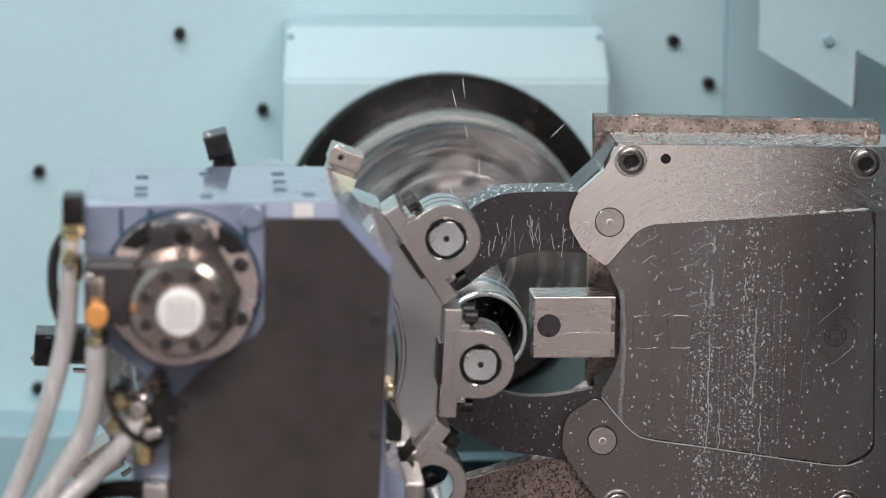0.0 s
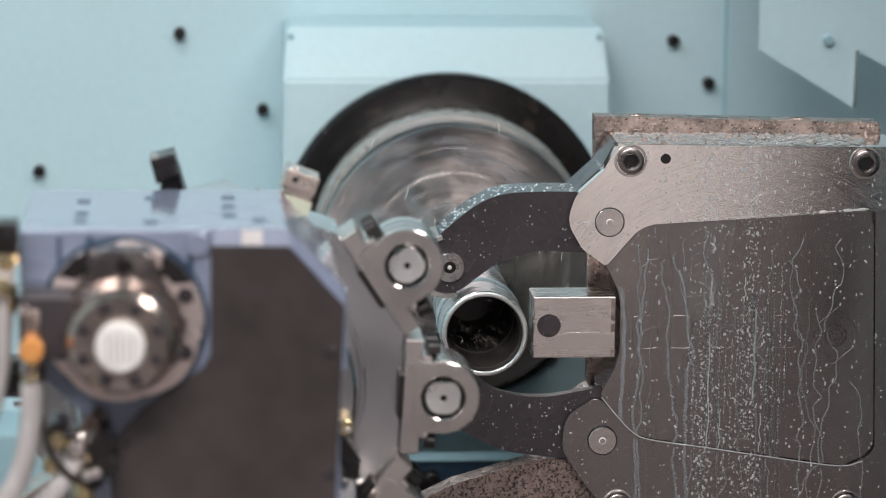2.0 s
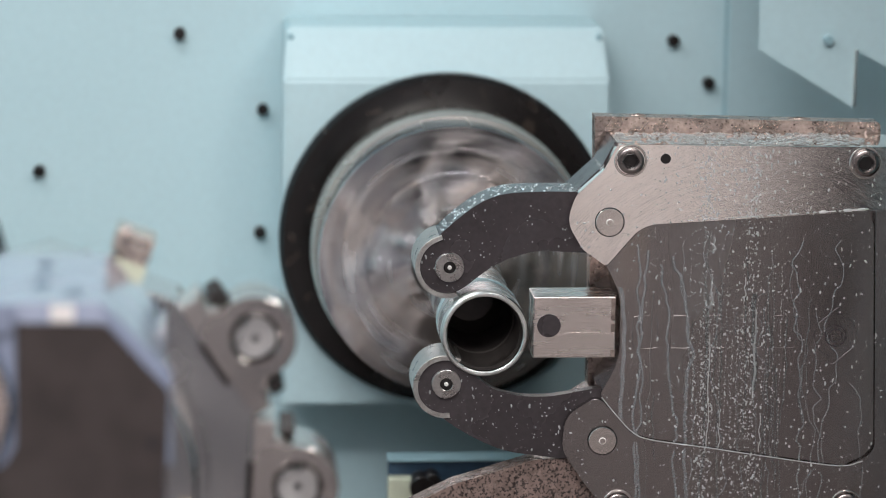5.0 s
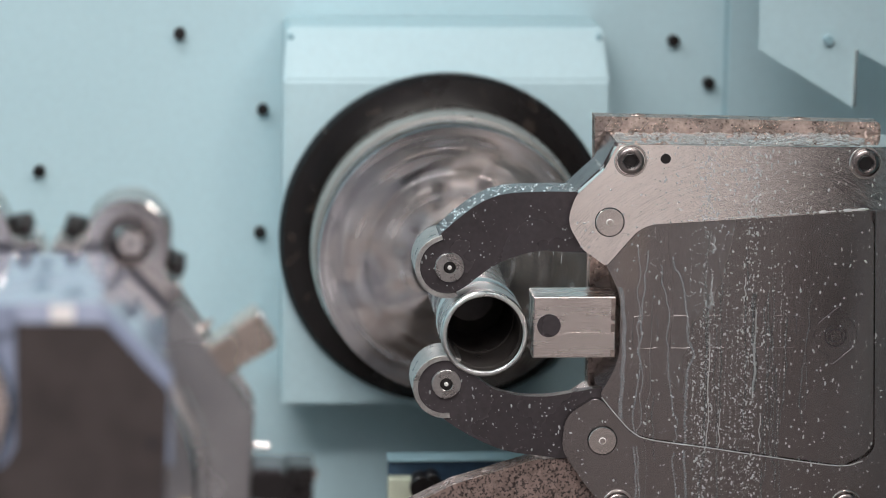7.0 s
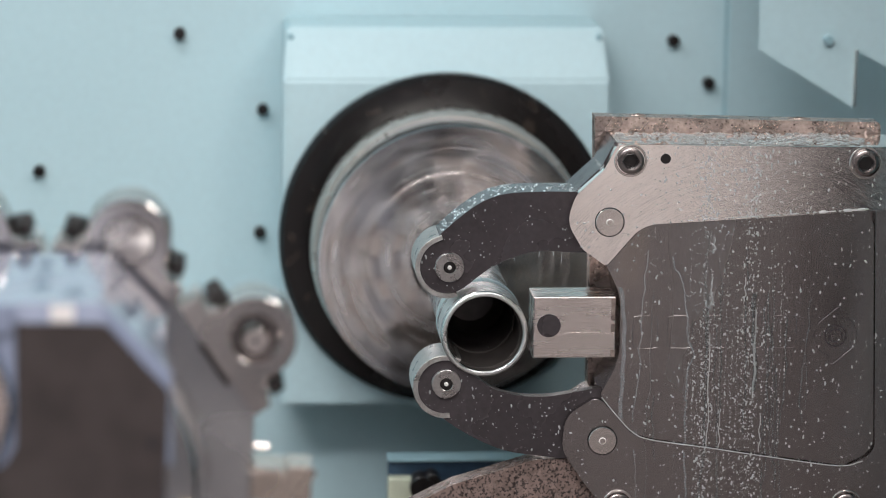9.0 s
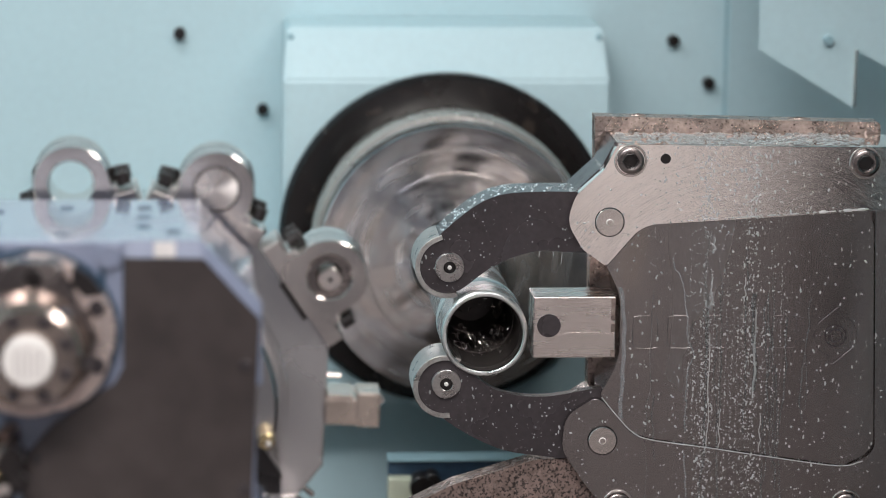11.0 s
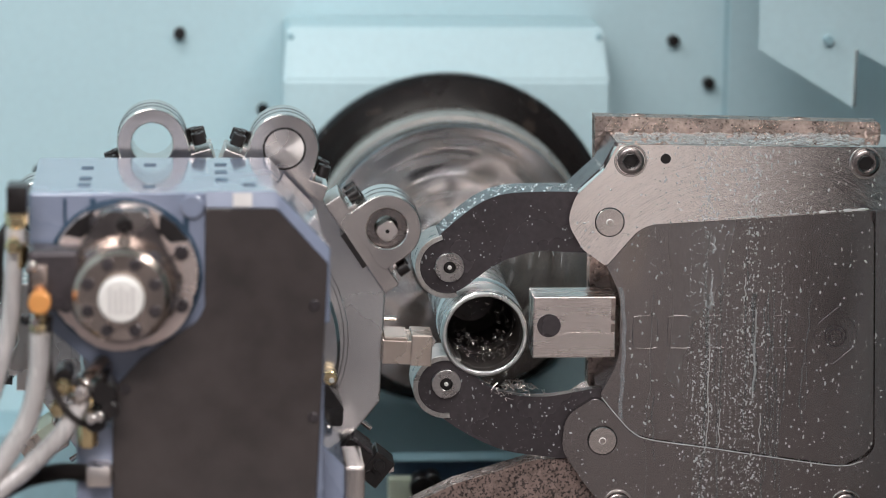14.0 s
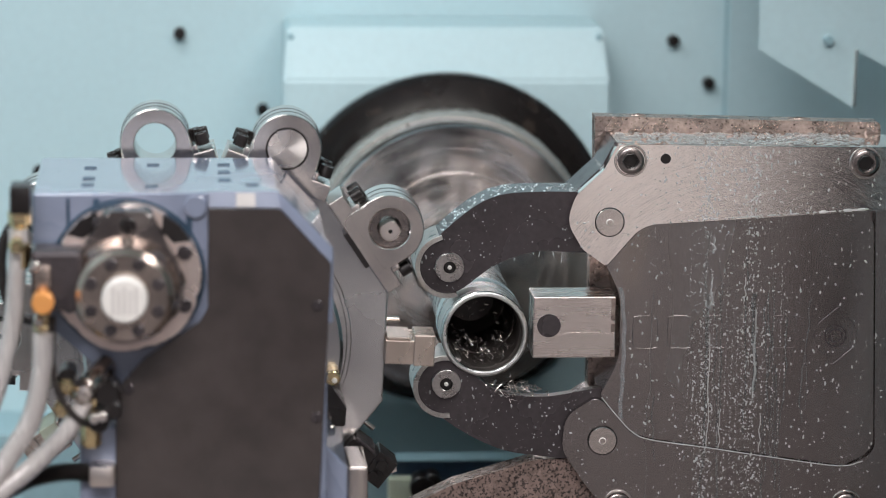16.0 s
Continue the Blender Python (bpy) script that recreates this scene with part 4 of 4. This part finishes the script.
def build_coolant():
    rng = random.Random(11)
    ex, ey, ez = Vector((1, 0, 0)), Vector((0, 1, 0)), Vector((0, 0, 1))
    verts, faces = [], []
    want = ((0, 1700), (1, 1200), (2, 2700), (3, 130), (4, 190))
    for k, n in want:
        poly, y = PLATES[k]
        poly = [(p[0], p[1]) for p in poly]
        x0, x1 = min(p[0] for p in poly), min(0.5, max(p[0] for p in poly))
        z0, z1 = max(-0.25, min(p[1] for p in poly)), max(p[1] for p in poly)
        left = n
        while left:
            x = rng.choice((rng.gauss(0.27, 0.006), rng.gauss(0.327, 0.007), rng.gauss(0.3, 0.04), rng.gauss(0.3, 0.04), rng.uniform(x0, x1), rng.uniform(x0, x1))) if k < 3 else rng.uniform(x0, x1)
            p = (x, rng.uniform(z0, z1))
            if not inside(p, poly):
                continue
            left -= 1
            big = rng.random() ** 4
            a = 0.00032 + 0.0011 * big
            b = a * rng.choice((0.5, 1, 1, 1.2, 1.6, 2.4))
            lean = rng.gauss(0.0, 0.2)
            if k < 3 and rng.random() < 0.1:
                lean, b = rng.gauss(1.0, 0.3), a * rng.uniform(1.5, 2.5)
            u, w = ex * math.cos(lean) + ez * math.sin(lean), ez * math.cos(lean) - ex * math.sin(lean)
            dome(verts, faces, Vector((p[0], y, p[1])), u, w, -ey, a, b, a * 0.55)
    # dotted columns where the spray runs off, and the bead line along the upper plate's lower edge
    cover = [(p[0], p[1]) for p in PLATES[2][0]]
    for k in range(17):
        x, z, end = 0.252 + 0.0075 * k + rng.gauss(0, 0.0012), rng.uniform(-0.02, 0.11), rng.uniform(-0.2, -0.08)
        while z > end:
            z -= rng.choice((0.004, 0.005, 0.005, 0.006, 0.012))
            a = rng.uniform(0.0004, 0.0008) * (1.6 if rng.random() < 0.12 else 1)
            y = -0.001 if inside((x, z), cover) else -0.004
            dome(verts, faces, Vector((x + rng.gauss(0, 0.0004), y, z)), ex, ez, -ey, a, a * rng.choice((1, 1.2, 1.8)), a * 0.6)
    (xa, za), (xb, zb) = (0.2204, 0.1384), (0.4673, 0.1539)
    for k in range(90):
        w = rng.random() ** 0.7
        a = rng.uniform(0.0007, 0.0016) * (1.8 if w > 0.75 and rng.random() < 0.3 else 1)
        dome(verts, faces, Vector((xa + (xb - xa) * w, -0.006, za + (zb - za) * w + 0.0016)), ex, ez, -ey, a * 1.5, a * 0.8, a * 0.6)
    stuff("coolant_droplets", verts, faces, COOLANT, "milky coolant droplets on the steel steady rest", "droplets")
    # beads on the wet upper edges
    verts, faces = [], []
    ztop = max(p[1] for p in PLATES[0][0])
    for k in range(760):
        x, y = rng.uniform(0.165, 0.47), rng.uniform(0.0, 0.09)
        a = rng.uniform(0.001, 0.0045)
        dome(verts, faces, Vector((x, y, ztop - 0.0002 - 0.0025 * (x - 0.16) / 0.3 * 0.6)), ex, ey, ez, a, a * rng.uniform(0.5, 1.0) * 1.6, 0.0012)
    arm = PLATES[3][0]
    tops = [(a, b) for a, b in zip(arm, arm[1:]) if b[0] - a[0] < -1e-4 and (a[1] + b[1]) / 2 > 0.09]
    edge = PLATES[0][0]
    tops += [(a, b) for a, b in zip(edge, edge[1:] + edge[:1]) if a[0] < 0.165 and b[0] < 0.175 and a[1] > 0.17 and b[1] > 0.17] * 3
    for k in range(520):
        a, b = rng.choice(tops)
        w = rng.random()
        p = a.lerp(b, w)
        d = (b - a).normalized()
        n = Vector((-d.y, 0, d.x))
        n = n if n.z > 0 else -n
        q = rng.uniform(0.0006, 0.0025)
        dome(verts, faces, Vector((p[0], rng.uniform(0.011, 0.068), p[1])), Vector((d.x, 0, d.y)), ey, n, q, q * 1.8, 0.001)
    stuff("coolant_film", verts, faces, WET, "clear wet film of coolant beads on the upper edges", "coolant film")
    # beads that creep down the cover
    bead = link_mesh("coolant_bead", lathe([(0, -0.0012), (0.0008, -0.001), (0.0013, -0.0003), (0.0013, 0.0)], steps=12), COOLANT)
    for k in range(7):
        ob = tagged(new("coolant_bead", bead), "bead of coolant creeping down the steel cover", "droplet", "creeping coolant beads")
        BEADS.append((ob, rng.uniform(0.2, 0.45), rng.uniform(0.0, 0.11), rng.uniform(0.003, 0.009)))
    # runs that wind down the plates
    runs = bmesh.new()
    for x, z0, z1, w in [(0.268, 0.03, -0.26, 0.0011), (0.286, 0.09, -0.26, 0.0008), (0.332, 0.05, -0.09, 0.0026), (0.276, 0.13, -0.05, 0.0016)] + [(rng.uniform(0.17, 0.47), rng.uniform(-0.1, 0.12), rng.uniform(-0.26, -0.1), rng.uniform(0.0004, 0.0009)) for _ in range(13)]:
        pts, z, xx = [], z0, x
        while z > z1:
            flat = -0.0042 if not inside((xx, z), [(p[0], p[1]) for p in PLATES[2][0]]) else -0.0012
            pts.append((xx, flat, z))
            z -= rng.uniform(0.01, 0.025)
            xx += rng.gauss(0, 0.0018)
        if len(pts) > 2:
            pipe(pts, w, 7, bm=runs, sub=5)
    trail = bmesh.new()
    za, zb = -0.1505, -0.0822
    for x, z0, z1, w in ((0.3333, 0.03, zb, 0.0011), (0.2779, 0.07, 0.03, 0.0008), (0.2772, 0.0, za, 0.0005), (0.292, -0.1, za, 0.0005), (0.3193, 0.07, 0.04, 0.0007), (0.3425, zb - 0.02, za, 0.0005), (0.2795, 0.12, 0.1, 0.0014)):
        pipe([(x + 0.0009 * math.sin(k * 1.7) + 0.0006 * math.sin(k * 4.1), -0.001, z0 + (z1 - z0) * k / 7) for k in range(8)], w, 8, bm=trail, sub=5)
    for v in trail.verts:
        v.co.y = -0.001 + (v.co.y + 0.001) * 0.35
    tagged(part("coolant_trail", trail, COOLANT), "pale milky coolant trails on the cover plate", "coolant", kind="stuff")
    seam = [(0.1447, -0.079), (0.1648, -0.1034), (0.1835, -0.1229), (0.2062, -0.1331), (0.2768, -0.1437), (0.3477, -0.1551), (0.4402, -0.1682), (0.472, -0.1627)]
    # milky film that stands along the cover's edges
    film = bmesh.new()
    pipe([(x, -0.0042, z) for x, z in seam], 0.0007, 8, bm=film, sub=8)
    edge = [(0.163, 0.058), (0.1672, 0.03), (0.1688, 0.0), (0.1685, -0.03), (0.1672, -0.07), (0.1658, -0.1), (0.1672, -0.107)]
    streak = pipe([(x + 0.0025, 0.0, z) for x, z in edge], 0.0026, 10, sub=6)
    for v in streak.verts:
        v.co.y = -0.001 + v.co.y * 0.2
        v.co.x += 0.0006 * math.sin(v.co.z * 170) + 0.0003 * math.sin(v.co.z * 510)
    tagged(part("milky_streak", streak, MILK), "milky streak of coolant down the cover's rounded edge", "coolant")
    tagged(part("milky_film", film, COOLANT), "milky coolant standing along the cover's edge", "coolant", kind="stuff")
    # runs that swell while the coolant flows and thin out after it stops
    low = [(p[0], p[1]) for p in PLATES[1][0]]

    def winding(x, z0, z1, w, wild):
        bm, pts, z, xx = bmesh.new(), [], z0, x
        while z > z1:
            if inside((xx, z), cover) or inside((xx, z), low):
                pts.append((xx, -0.0002 if inside((xx, z), cover) else -0.0032, z))
            z -= rng.uniform(0.006, 0.018)
            xx += rng.gauss(0, wild) + 0.0003
        pipe(pts, w * 0.7, 7, bm=bm, sub=4)
        for v in bm.verts:
            v.co.x += 0.15 * w * math.sin(v.co.z * 900)
        return bm
    for x, z0, w, wild in ((0.186, 0.115, 0.002, 0.0018), (0.1985, 0.108, 0.0024, 0.002), (0.214, 0.09, 0.0022, 0.003), (0.229, 0.1, 0.003, 0.0025), (0.243, 0.12, 0.0012, 0.003), (0.2705, 0.12, 0.0014, 0.0045),
                           (0.291, 0.06, 0.0009, 0.003), (0.3105, 0.03, 0.001, 0.002), (0.334, 0.02, 0.001, 0.0015), (0.351, 0.1, 0.0011, 0.0045), (0.374, 0.09, 0.001, 0.004), (0.39, 0.12, 0.0015, 0.004),
                           (0.408, 0.03, 0.0012, 0.0055), (0.437, 0.12, 0.0013, 0.003), (0.452, -0.06, 0.001, 0.004)):
        ob = tagged(part("coolant_run", winding(x, z0, -0.262, w, wild), MILK), "milky run of coolant winding down the steel cover", "coolant", "winding coolant runs")
        w *= 0.7
        swell = rng.uniform(1.15, 1.6)
        FLOWS.append((ob, ((0.0, 0.0024), (swell - 0.3, 0.0024), (swell + 0.4, -0.0009), (3.9, -0.0009), (6.0, -w * 0.2 + 0.0003), (16.0, w * 0.3 + 0.0006)), 0.0009))
    # ripples that the jet drives over the cover
    for k in range(84):
        x, z = rng.uniform(0.182, 0.268), rng.uniform(-0.05, 0.118)
        if k > 68:
            x, z = rng.uniform(0.2, 0.33), rng.uniform(-0.13, -0.07)
        bm, n = bmesh.new(), rng.randint(3, 6)
        slope = (0.22 + 0.5 * max(0.0, z - 0.05) / 0.07) if k <= 68 else -0.25
        pts = [(x + 0.0055 * j, -0.0001, z + 0.0055 * j * slope + rng.gauss(0, 0.0011)) for j in range(n)]
        pts = [p for p in pts if inside((p[0], p[2]), cover)]
        if len(pts) < 3:
            continue
        pipe(pts, rng.uniform(0.00045, 0.0008), 6, bm=bm, sub=4)
        if rng.random() < 0.4:
            q = rng.choice(pts)
            pipe([(q[0] + rng.gauss(0, 0.0006), -0.0001, q[2] - 0.0045 * j) for j in range(rng.randint(3, 5))], 0.0005, 6, bm=bm, sub=3)
        ob = tagged(part("coolant_ripple", bm, COOLANT), "ripple of coolant driven over the steel cover", "coolant", "driven coolant ripples")
        on = rng.uniform(-0.3, 0.9)
        rows = [(0.0, -0.0004 if on < 0 else 0.0022)] + ([(on, 0.0022), (on + 0.25, -0.0005)] if on > 0 else [])
        FLOWS.append((ob, (*rows, (1.6, -0.0005), (rng.uniform(1.9, 2.3), 0.0006), (2.6, 0.0022), (16.0, 0.0022)), 0.002))
    # runs on the upper arm
    for k in range(26):
        x = rng.uniform(0.0, 0.122)
        z, bm = rng.uniform(0.12, 0.164) - max(0.0, 0.04 - x) * 0.6, bmesh.new()
        drift = rng.gauss(0, 0.0008)
        pipe([(x + drift * j + rng.gauss(0, 0.0005), 0.0088, z - 0.0048 * j) for j in range(rng.randint(3, 8))], rng.uniform(0.00028, 0.0006), 6, bm=bm, sub=4)
        ob = tagged(part("arm_run", bm, COOLANT), "short run of coolant on the dark steel arm", "coolant", "coolant runs on the arm")
        FLOWS.append((ob, ((0.0, -0.0006), (1.7, -0.0006), (2.6, 0.0021), (16.0, 0.0021)), 0.0022))
    tagged(part("coolant_runs", runs, CLEAR), "thin clear coolant runs down the steel plates", "coolant", kind="stuff")


def build_spray():
    """Droplets flung off the tube during the cut."""
    rng = random.Random(21)
    made = []
    shapes = []
    for half, r in ((0.011, 0.00055), (0.0075, 0.00055), (0.0145, 0.0005), (0.004, 0.0006), (0.009, 0.0005), (0.013, 0.0005)):
        bm = bmesh.new()
        bmesh.ops.create_icosphere(bm, subdivisions=1, radius=1)
        bend = rng.uniform(-0.0012, 0.0012)
        for v in bm.verts:
            v.co = Vector((v.co.x * r + bend * v.co.z * v.co.z, v.co.y * r, v.co.z * half))
        shapes.append(link_mesh("coolant_streak", bm, FLUNG, 80))
    for k in range(298):
        ob = tagged(new("coolant_streak", rng.choice(shapes)), "streak of coolant flung off the spinning tube", "droplet", "flying coolant streaks")
        t0, a = rng.triangular(-0.45, 1.7, 0.95), radians(rng.gauss(89, 30))
        v, y0, vy = rng.uniform(0.95, 1.42), rng.uniform(0.02, 0.1), rng.uniform(0.0, 0.4)
        made.append((ob, t0, a, v, y0, vy))
    return made


build_room()
build_housing()
build_guard()
build_slide()
CHUCK = build_chuck()
PIPE = build_tube()
build_steady_rest()
build_bracket()
HEAD = build_head()
DISC = build_disc()
build_coolant()
SWARF, CURLS = build_swarf()
SPRAY = build_spray()


# ---- what moves ----
def motions():
    path = [(0.0, 0.0592, -0.0923, 0.0055), (0.3, 0.0595, -0.118, 0.0047), (0.5, 0.0595, -0.127, 0.0045), (1.1, 0.0595, -0.127, 0.0045), (1.5, 0.0416, -0.1833, 0.009),
            (2.0, 0.0013, -0.286, 0.0135), (2.5, -0.0364, -0.388, 0.0195), (3.0, -0.0763, -0.49, 0.025), (3.5, -0.1125, -0.58, 0.0265), (4.0, -0.1497, -0.668, 0.0268),
            (4.2, -0.1665, -0.69, 0.026), (4.4, -0.1717, -0.692, 0.0249), (9.25, -0.1717, -0.692, 0.0249), (9.5, -0.1625, -0.655, 0.0235), (10.5, -0.1105, -0.446, 0.0165), (11.5, -0.0601, -0.2385, 0.009),
            (12.0, -0.0359, -0.138, 0.0052), (12.5, -0.0123, -0.037, 0.0007), (12.8, -0.005, -0.009, 0.0005), (13.0, -0.0034, -0.002, 0.0004), (14.0, -0.0034, -0.0008, 0.0003), (16.0, 0.0, 0.0, 0.0)]
    walk(HEAD, [(t, pose(x, y, z)) for t, x, y, z in path])
    turns = [(0.0, 6), (5.0, 6), (5.2, 5), (5.42, 5), (5.62, 4), (5.84, 4), (6.04, 3), (6.3, 3 - 0.02), (6.48, 2), (6.62, 2), (6.8, 1), (7.02, 1), (7.2, 0), (16.0, 0)]

    def along(table, t):
        for a, b in zip(table, table[1:]):
            if t <= b[0]:
                w = 0 if b[0] == a[0] else (t - a[0]) / (b[0] - a[0])
                return [p + (q - p) * w for p, q in zip(a[1:], b[1:])]
        return list(table[-1][1:])
    times = sorted({t for t, *_ in path} | {t for t, _ in turns} | {t + 0.1 for t, n in turns[1:-1]})
    rows = []
    for t in times:
        x, y, z = along(path, t)
        n = along(turns, t)[0]
        rows.append((t, pose(CX + x, YF + y, CZ + z) @ Matrix.Rotation(-radians(36 * n), 4, "Y")))
    walk(DISC, rows)
    for ob, t0, a, v, y0, vy in SPRAY:
        dx, dz = math.cos(a), math.sin(a)
        rest = pose(0.053 * dx * 0.5, 0.3, 0.02, 0, 0, 0)
        rows = []
        if t0 > 0.05:
            rows += [(0.0, rest), (t0 - 0.03, rest)]
        for j in range(9):
            q = j * 0.12
            if t0 + q < 0.0 and t0 + q + 0.12 <= 0.0:
                continue
            vz = v * dz - 4.0 * q
            x, z = 0.06 * dx + v * dx * 0.6 * q, 0.06 * dz + v * dz * q - 2.0 * q * q
            rows.append((max(0.0, t0 + q), pose(x, y0 + vy * q, max(z, -0.6), 0, math.degrees(math.atan2(v * dx * 0.6, vz if abs(vz) > 0.05 else 0.05)) if vz > 0 else math.degrees(math.atan2(-v * dx * 0.6, -vz)), 0)))
        rows.append((16.0, pose(x, y0 + vy, -1.1)))
        walk(ob, rows)
    for ob, levels, creep in FLOWS:
        walk(ob, [(t, pose(0, y, -creep * min(t, 4.0))) for t, y in levels])
    for ob, x, z, v in BEADS:
        walk(ob, [(t, pose(x + 0.0015 * math.sin(t * 0.9 + x * 90), -0.001, z - v * t)) for t in range(0, 17, 2)])
    walk(SWARF, [(t, pose(x, y, 0)) for t, x, y in ((0.0, 0.0, 0.0), (1.0, 0.002, -0.004), (1.8, 0.0, 0.01), (2.4, -0.001, 0.24), (5.5, 0.0, 0.24), (9.5, 0.0, 0.24), (11.2, 0.001, 0.02), (12.5, 0.0, 0.0), (14.0, 0.002, 0.004), (16.0, 0.0, 0.0))])
    walk(CURLS, [(t, pose(x, y, z)) for t, x, y, z in ((0.0, 0.0, 0.25, 0.0), (11.4, 0.0, 0.25, 0.0), (11.7, 0.01, 0.03, -0.02), (11.9, 0.028, -0.012, -0.03), (12.3, 0.033, -0.002, -0.06), (14.0, 0.035, -0.001, -0.064), (16.0, 0.04, 0.0, -0.066))])
    for spun in (CHUCK, PIPE):
        walk(spun, [(k * 0.1, Matrix.Rotation(radians(67 * k), 4, "Y")) for k in range(161)])


motions()
